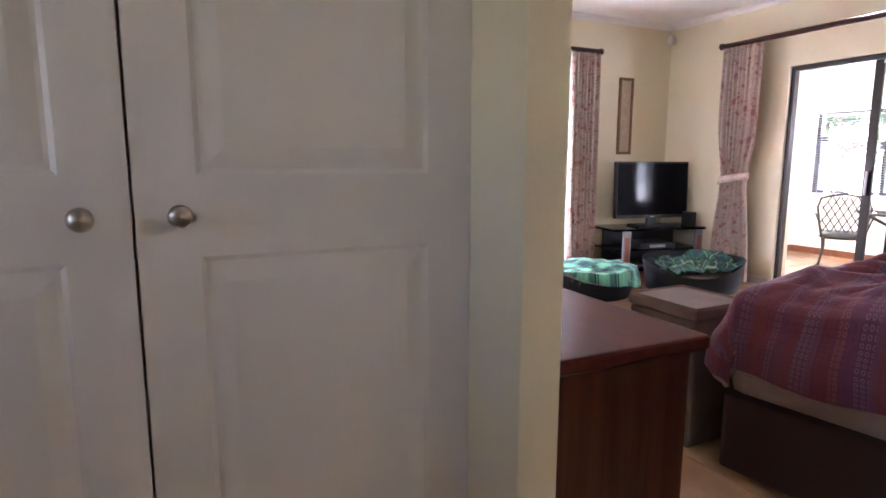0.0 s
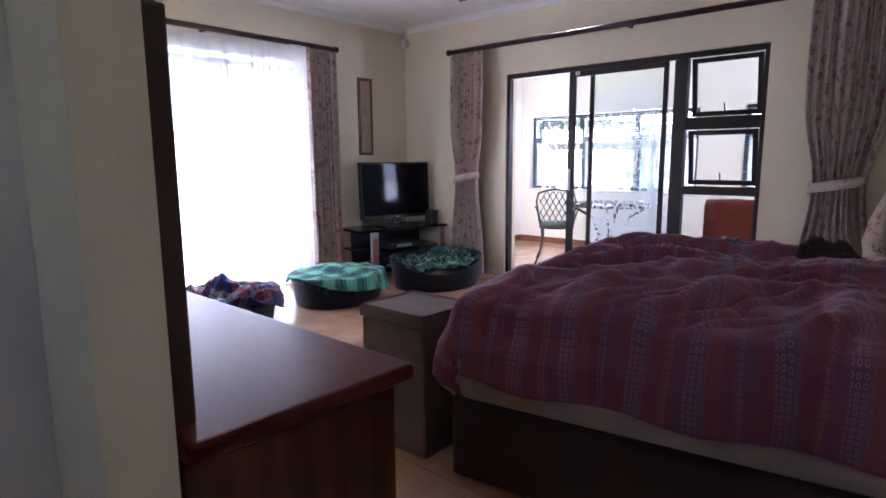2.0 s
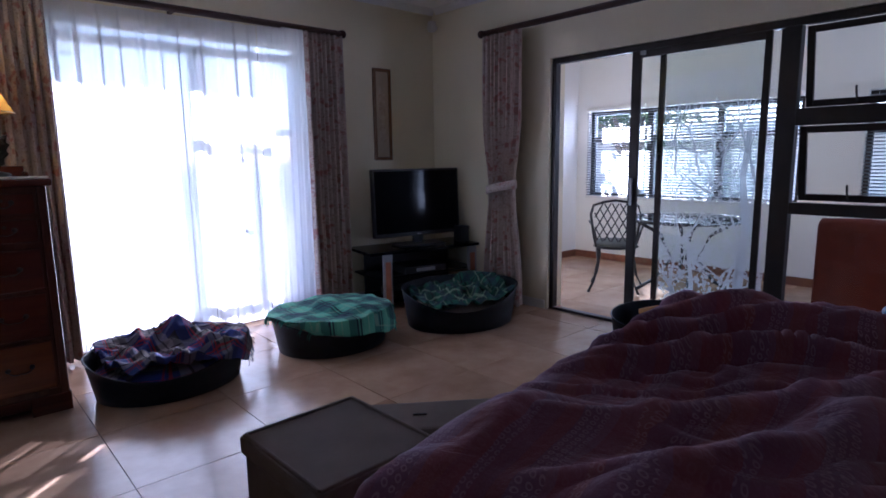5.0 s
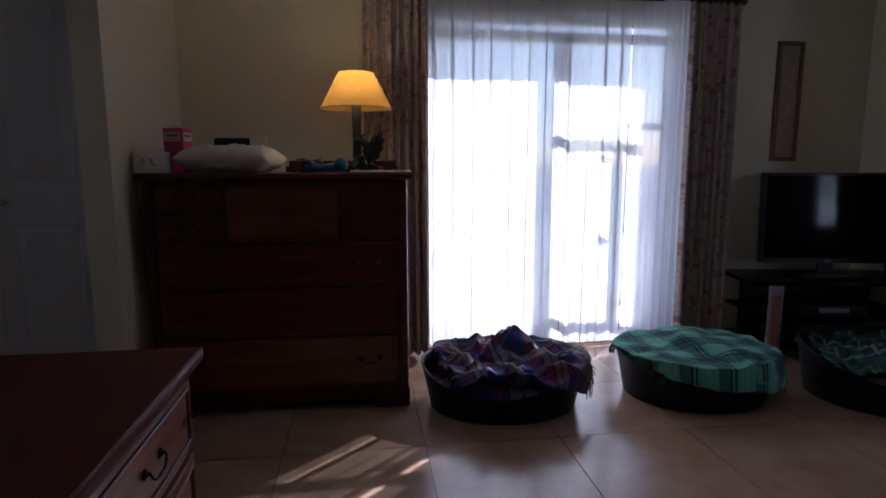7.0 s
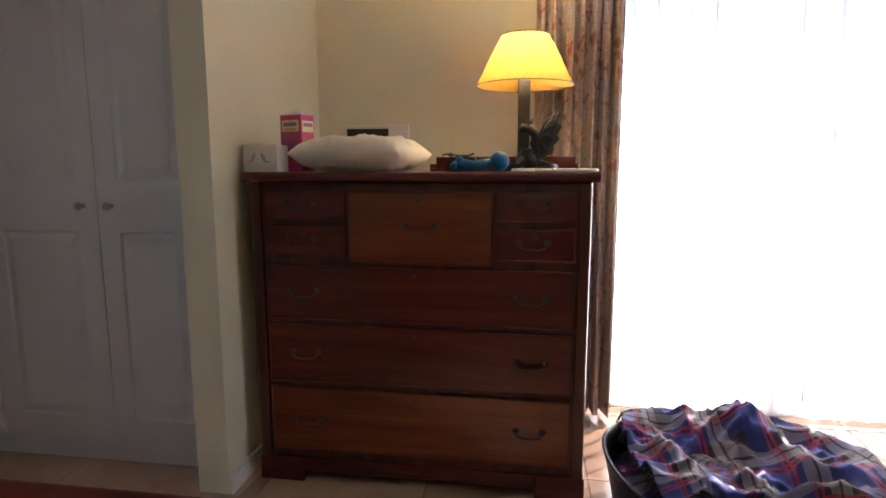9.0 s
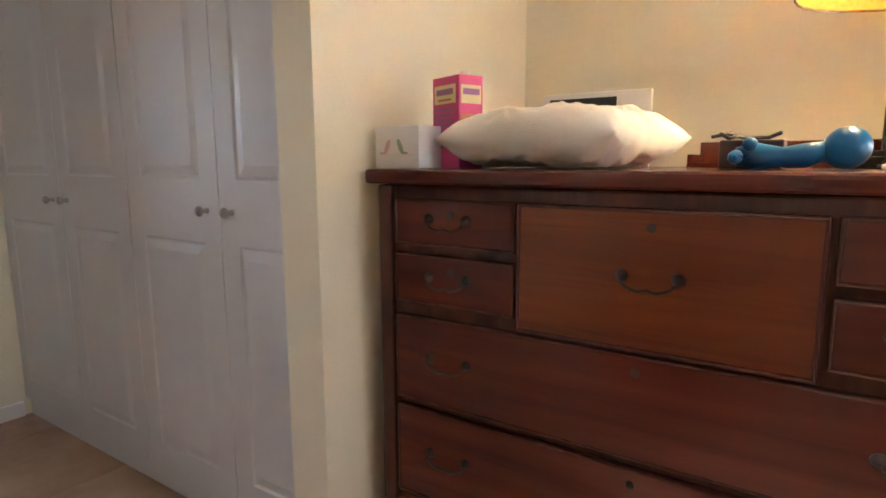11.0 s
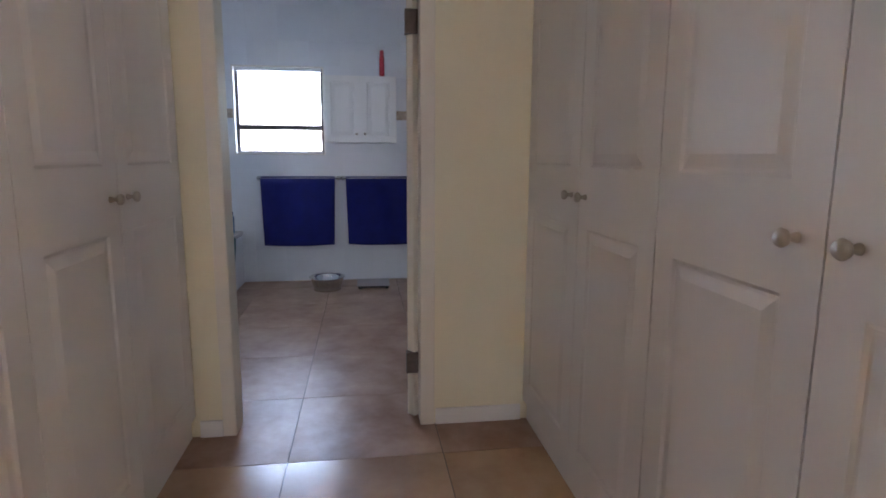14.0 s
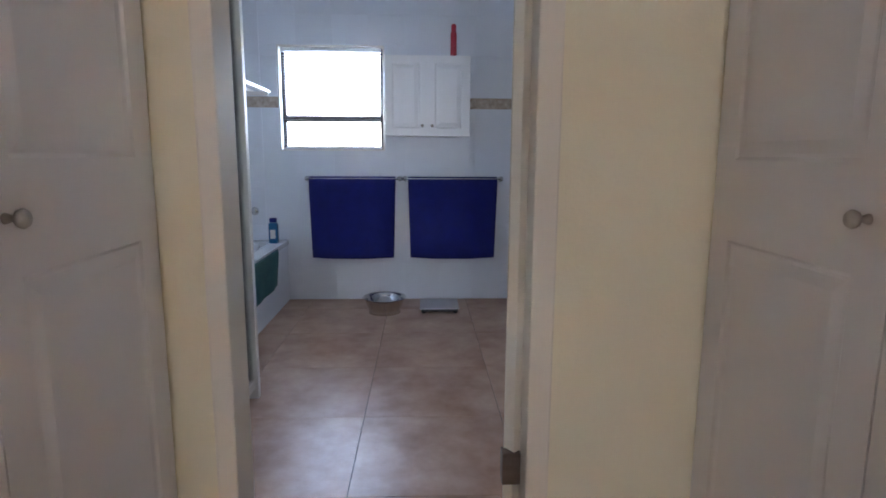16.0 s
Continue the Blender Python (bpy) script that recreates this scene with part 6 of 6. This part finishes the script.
for s in (-1, 1):
    part("handle", lathe([(0.012, 0.0), (0.012, 0.04), (0.03, 0.045), (0.032, 0.06), (0.02, 0.07), (0.0, 0.07)], (0, 0.11 * s, 0.02), 14, "x"), M["steel"], tap, smooth=True)
btl = thing("shampoo_bottle", (-4.50, 2.265, 0.50), "blue shampoo bottle on the bath's corner", "bottle")
part("body", boxes(((-0.025, -0.035, 0), (0.025, 0.035, 0.165)), bevel=0.014), M["blue_toy"], btl)
part("cap", boxes(((-0.018, -0.026, 0.166), (0.018, 0.026, 0.20)), bevel=0.006), M["navy"], btl)
part("label", boxes(((0.0255, -0.02, 0.04), (0.0265, 0.02, 0.11))), M["card"], btl)


def hanging_towel(name, a, b, z, drop_front, drop_back, mat, label, gap=0.02, seed=0, shrink=0.05):
    """A folded towel over a bar from a to b (x, y), hanging to both sides; front is to the left of a to b."""
    a, b = Vector((*a, 0)), Vector((*b, 0))
    d = b - a
    n = Vector((-d.y, d.x, 0)).normalized()
    total = drop_front + drop_back

    def fn(u, v):
        h = v * total - drop_back
        s = u - 0.5
        if h < 0:
            off, zz = -gap, h
        else:
            off, zz = gap, -h
        t = max(0, 1 - abs(h) / 0.03)
        k = 1 - shrink * abs(h) / max(drop_front, 0.01)
        wob = 0.006 * math.sin(14 * u + seed + 3 * v) * min(1, abs(h) / 0.15)
        off = off * (1 - t) + gap * math.sin(h / 0.03 * math.pi / 2) * t + wob + (0.012 * (h / drop_front) if h > 0 else 0)
        zc = zz + (gap * math.cos(h / 0.03 * math.pi / 2) if t else 0)
        sag = 0.012 * math.sin(math.pi * u) * (abs(h) / drop_front)
        return a + d * (0.5 + s * k) + n * off + Vector((0, 0, z + zc - sag))

    ob = tagged(link_mesh(name, sheet(fn, 26, 40, lambda u, v: (u * d.length, v * total)), mat, True), label, "towel", "bathroom towels")
    return thicken(ob, 0.012, 0.0)


for y0, y1, k in ((2.52, 3.235, 0), (3.305, 4.05, 1)):
    rail = thing("towel_rail", (BATH_W, 0, 1.0), "chrome towel rail on the bathroom wall", "towel rail", "towel rails")
    part("bar", tube([(0.07, y0 - 0.02, 0), (0.07, y1 + 0.02, 0)], 0.009, 10), M["steel"], rail, smooth=True)
    for y in (y0 - 0.015, y1 + 0.015):
        part("bracket", lathe([(0.022, 0.0), (0.022, 0.006), (0.009, 0.012), (0.009, 0.085), (0.0, 0.086)], (0, y, 0), 12, "x"), M["steel"], rail, smooth=True)
    hanging_towel("towel", (BATH_W + 0.07, y1 - 0.02), (BATH_W + 0.07, y0 + 0.01), 1.0, 0.63, 0.58, M["navy"], "navy blue towel hanging folded over the rail", seed=k)
hanging_towel("bath_mat", (-3.42, 2.315), (-4.30, 2.315), 0.512, 0.30, 0.10, M["teal_towel"], "dark green towelling mat hanging over the bath's edge", gap=-0.028, seed=3, shrink=0.02)

cab = thing("wall_cabinet", (BATH_W, 3.14, 1.335), "white two-door cabinet hanging beside the window", "cabinet")
part("body", box((0, 0, 0), (0.13, 0.66, 0.605), 0.003), M["lacquer"], cab)
for k in range(2):
    bm = bmesh.new()
    w, h, m = 0.322, 0.60, 0.055
    for lo, hi in [((0, 0, 0), (m, 0.016, h)), ((w - m, 0, 0), (w, 0.016, h)), ((m, 0, 0), (w - m, 0.016, m)), ((m, 0, h - m), (w - m, 0.016, h))]:
        add_box(bm, lo, hi)
    raised_panel(bm, m, w - m, m, h - m, 0.0)
    d = part("door", bm, M["lacquer"], cab)
    d.matrix_basis = pose(0.149, 0.002 + k * 0.329, 0.003, 0, 0, 90)
    part("knob", lathe([(0.007, 0.0), (0.005, -0.010), (0.012, -0.016), (0.012, -0.024), (0.0, -0.028)], ((w - 0.035) if k == 0 else 0.035, 0, 0.075), 14, "y"), M["nickel"], d, smooth=True)
can = thing("spray_can", (-4.60, 3.67, 1.945), "slim red can standing on the wall cabinet", "can")
part("body", lathe([(0.022, 0), (0.024, 0.004), (0.024, 0.165), (0.018, 0.18)], (0, 0, 0), 18), M["red"], can, smooth=True)
part("cap", lathe([(0.019, 0.18), (0.019, 0.225), (0.014, 0.232), (0.0, 0.233)], (0, 0, 0), 18), M["red"], can, smooth=True)
bw = tagged(new("window_4"), "small bathroom window with a white slat blind", "window", kind="structure")
for lo, hi in [((BATH_W - 0.12, 2.30, 1.22), (BATH_W - 0.08, 2.34, 2.03)), ((BATH_W - 0.12, 3.09, 1.22), (BATH_W - 0.08, 3.13, 2.03)), ((BATH_W - 0.12, 2.34, 1.22), (BATH_W - 0.08, 3.09, 1.26)), ((BATH_W - 0.12, 2.34, 1.99), (BATH_W - 0.08, 3.09, 2.03)), ((BATH_W - 0.12, 2.34, 1.45), (BATH_W - 0.08, 3.09, 1.50))]:
    part("window_frame", box(lo, hi, 0.003), M["bronze"], bw)
part("pane", box((BATH_W - 0.102, 2.34, 1.26), (BATH_W - 0.098, 3.09, 1.99)), M["glass"], bw).visible_shadow = False
part("reveal", boxes(((BATH_W - 0.078, 2.301, 1.2205), (BATH_W + 0.006, 3.129, 1.232)), ((BATH_W - 0.078, 2.3005, 2.018), (BATH_W + 0.006, 3.129, 2.0295)), ((BATH_W - 0.078, 2.3005, 1.232), (BATH_W + 0.006, 2.312, 2.018)), ((BATH_W - 0.078, 3.118, 1.232), (BATH_W + 0.006, 3.1295, 2.018))), M["trim"], bw)
vb = thing("venetian_blind", (BATH_W - 0.05, 2.715, 0), "narrow-slatted blind over the bathroom window", "blind")
part("head_rail", box((-0.02, -0.39, 1.985), (0.02, 0.39, 2.015), 0.003), M["white_blind"], vb)
me = None
for k in range(34):
    z = 1.25 + k * 0.0215
    if me is None:
        s = part("slat", box((-0.011, -0.39, -0.0006), (0.011, 0.39, 0.0006)), M["white_blind"], vb)
        me = s.data
    else:
        s = new("slat", me)
        s.parent = vb
    s.matrix_basis = pose(0, 0, z, 0, 4, 0)
part("bottom_rail", box((-0.012, -0.39, 1.234), (0.012, 0.39, 1.244), 0.002), M["white_blind"], vb)
shelf = thing("wall_rack", (-4.1, 1.6, 1.66), "white slatted wall rack above the bath", "rack")
for k in range(5):
    part("slat", box((-0.55, 0.10 + 0.13 * k, 0.0), (0.35, 0.13 + 0.13 * k, 0.02), 0.003), M["trim"], shelf)
for x in (-0.45, 0.25):
    part("bracket", box((x, 0.0, -0.03), (x + 0.025, 0.66, -0.001), 0.003), M["trim"], shelf)
bowl = tagged(link_mesh("dog_bowl", lathe([(0.0, 0.012), (0.105, 0.012), (0.115, 0.0), (0.122, 0.004), (0.118, 0.02), (0.145, 0.125), (0.158, 0.15), (0.165, 0.152), (0.162, 0.158), (0.152, 0.156), (0.138, 0.13), (0.112, 0.025), (0.0, 0.02)], (0, 0, 0), 40), M["steel"], True), "large stainless steel bowl on the bathroom floor", "bowl")
bowl.location = (-4.28, 3.14, 0.0)
bowl.scale = (1.0, 1.0, 0.78)
scl = thing("bathroom_scale", (-4.38, 3.56, 0), "glass-topped bathroom scale with a dark edge", "bathroom scale")
part("base", box((-0.14, -0.14, 0.008), (0.14, 0.14, 0.03), 0.006), M["black"], scl)
part("plate", box((-0.15, -0.15, 0.031), (0.15, 0.15, 0.039), 0.003), M["silver"], scl)
for x in (-0.12, 0.12):
    for y in (-0.12, 0.12):
        part("foot", lathe([(0.016, 0.0), (0.016, 0.009)], (x, y, 0), 12), M["black"], scl)
shower = thing("shower_enclosure", (0, 0, 0), "shower corner with clear glass in a white frame", "shower")
part("tray", box((-2.70, 1.61, 0.0), (-1.63, 2.575, 0.06), 0.006), M["enamel"], shower)
for lo, hi in [((-2.745, 2.57, 0.0), (-2.705, 2.62, 1.98)), ((-1.66, 2.575, 0.06), (-1.625, 2.615, 1.98)), ((-2.705, 2.575, 1.945), (-1.66, 2.615, 1.98)), ((-2.705, 2.58, 0.06), (-1.66, 2.61, 0.10)), ((-2.735, 1.61, 1.945), (-2.70, 2.57, 1.98)), ((-2.735, 1.61, 0.06), (-2.70, 2.57, 0.10)), ((-2.70, 2.555, 0.10), (-2.675, 2.575, 1.945))]:
    part("frame", box(lo, hi, 0.004), M["trim"], shower)
part("pane", box((-2.705, 2.592, 0.10), (-1.66, 2.598, 1.945)), M["glass"], shower).visible_shadow = False
part("pane", box((-2.721, 1.61, 0.10), (-2.715, 2.57, 1.945)), M["glass"], shower).visible_shadow = False

# ---- bathroom wall tiles ----
bath_wall = bpy.data.objects["wall_bathroom_far"]
shared = {}
TW, TH = 0.281, 0.31
rows_z = [(k * TH + 0.002, min((k + 1) * TH, 1.552)) for k in range(6) if k * TH < 1.5] + [(1.638 + k * TH, min(1.638 + (k + 1) * TH, 2.63)) for k in range(4) if 1.638 + k * TH < 2.6]
for z0, z1 in rows_z:
    for k in range(13):
        y0, y1 = 1.602 + k * TW, min(1.602 + (k + 1) * TW, 4.978)
        cells = [(y0, y1, z0, z1)]
        if y1 > 2.295 and y0 < 3.135 and z1 > 1.215 and z0 < 2.035:
            cells = [(y0, y1, z0, min(z1, 1.215)), (y0, y1, max(z0, 2.035), z1), (y0, min(y1, 2.295), max(z0, 1.215), min(z1, 2.035)), (max(y0, 3.135), y1, max(z0, 1.215), min(z1, 2.035))]
        for a, b, c, d in cells:
            if b - a < 0.012 or d - c < 0.012:
                continue
            key = (round(b - a, 3), round(d - c, 3))
            if key not in shared:
                t = link_mesh("wall_tile", box((0, 0.001, 0.001), (0.005, b - a - 0.001, d - c - 0.001)), M["bath_tile"])
                shared[key] = t.data
            else:
                t = new("wall_tile", shared[key])
            t.location = (BATH_W, a, c)
            t.parent = bath_wall

# ---- garden ----
def tree(at, height, spread, seed, label, leaves=1500):
    rnd = random.Random(seed)
    t = thing("tree", (*at, -0.1), label, "tree")
    bm = bmesh.new()
    trunk_top = height * 0.45
    add_tube(bm, [(0, 0, 0), (0.05, 0.02, trunk_top * 0.5), (-0.03, 0.06, trunk_top)], [0.14, 0.11, 0.08], 10)
    tips = []
    for k in range(9):
        a = 2 * math.pi * k / 9 + rnd.uniform(-0.3, 0.3)
        r = spread * rnd.uniform(0.5, 0.95)
        tip = Vector((r * math.cos(a), r * math.sin(a), trunk_top + (height - trunk_top) * rnd.uniform(0.25, 0.9)))
        base = Vector((-0.03, 0.06, trunk_top * rnd.uniform(0.7, 1.0)))
        add_tube(bm, [base, base.lerp(tip, 0.5) + Vector((0, 0, 0.2)), tip], [0.06, 0.035, 0.012], 7)
        tips += [tip, base.lerp(tip, 0.7) + Vector((0, 0, 0.25))]
    part("trunk", bm, M["bark"], t, smooth=True)
    bm = bmesh.new()
    for k in range(leaves):
        c = rnd.choice(tips) + Vector([rnd.gauss(0, spread * 0.2) for _ in range(3)])
        ax, up = Vector([rnd.gauss(0, 1) for _ in range(3)]).normalized(), Vector([rnd.gauss(0, 1) for _ in range(3)])
        sd = ax.cross(up).normalized() * rnd.uniform(0.03, 0.055)
        ln = ax * rnd.uniform(0.08, 0.15)
        vs = [bm.verts.new(p) for p in (c - ln, c + sd, c + ln, c - sd)]
        bm.faces.new(vs)
    part("crown", bm, M["leaf"], t)["kind"] = "stuff"
    return t


tree((2.1, 11.5), 5.2, 1.6, 3, "leafy garden tree beyond the bedroom window", 1800)
tree((11.6, 6.4), 3.6, 1.3, 7, "leafy garden tree beyond the sunroom window")
tree((12.4, 1.6), 3.8, 1.4, 9, "leafy garden tree beyond the sunroom window")
gw = thing("boundary_wall", (0, 0, -0.1), "pale plastered garden boundary wall", "wall")
part("wall", box((-8, 17.0, 0), (18, 17.25, 1.25), 0.01), M["render_wall"], gw)
part("coping", box((-8, 16.94, 1.25), (18, 17.31, 1.33), 0.01), M["render_wall"], gw)
out = thing("neighbouring_house", (13.6, -2.0, -0.1), "neighbouring house with a grey tiled roof", "house")
part("wall", box((0.6, -3, 0), (6, 12, 2.0)), M["render_wall"], out)
roof = bmesh.new()
for r in range(14):
    y = -3.3
    while y < 12.3:
        x0, z0 = 0.1 + r * 0.24, 1.75 + r * 0.115
        add_box(roof, (x0, y, z0), (x0 + 0.30, y + 0.27, z0 + 0.035))
        y += 0.28
ro = part("roof", roof, M["roof_tile"], out)
ro["kind"] = "stuff"
part("roof_deck", box((0.5, -3.3, 2.0), (3.6, 12.3, 2.05)), M["roof_tile"], out)

# ---- floor tiles ----
TP = 0.63
tile_mesh = {}
for x0, y0, lo, hi in ((2.117, 3.10, 0.80, 8.0), (-1.86, 3.16, -5.0, 0.80)):
    for i in range(-7, 12):
        for j in range(-7, 5):
            x, y = x0 + i * TP, y0 + j * TP
            a, b = max(x, lo), min(x + TP, hi)
            c, d = max(y, -0.75), min(y + TP, 5.13)
            if b - a < 0.02 or d - c < 0.02:
                continue
            whole = b - a > TP - 1e-4 and d - c > TP - 1e-4
            mat = M["tile_bath"] if b < -1.2 else M["tile"]
            if whole and mat.name in tile_mesh:
                t = new("floor_tile", tile_mesh[mat.name])
            else:
                t = link_mesh("floor_tile", box((0.002, 0.002, -0.004), (b - a - 0.002, d - c - 0.002, 0.0)), mat)
                if whole:
                    tile_mesh[mat.name] = t.data
            t.location = (a, c, 0)
            t.parent = floor_ob
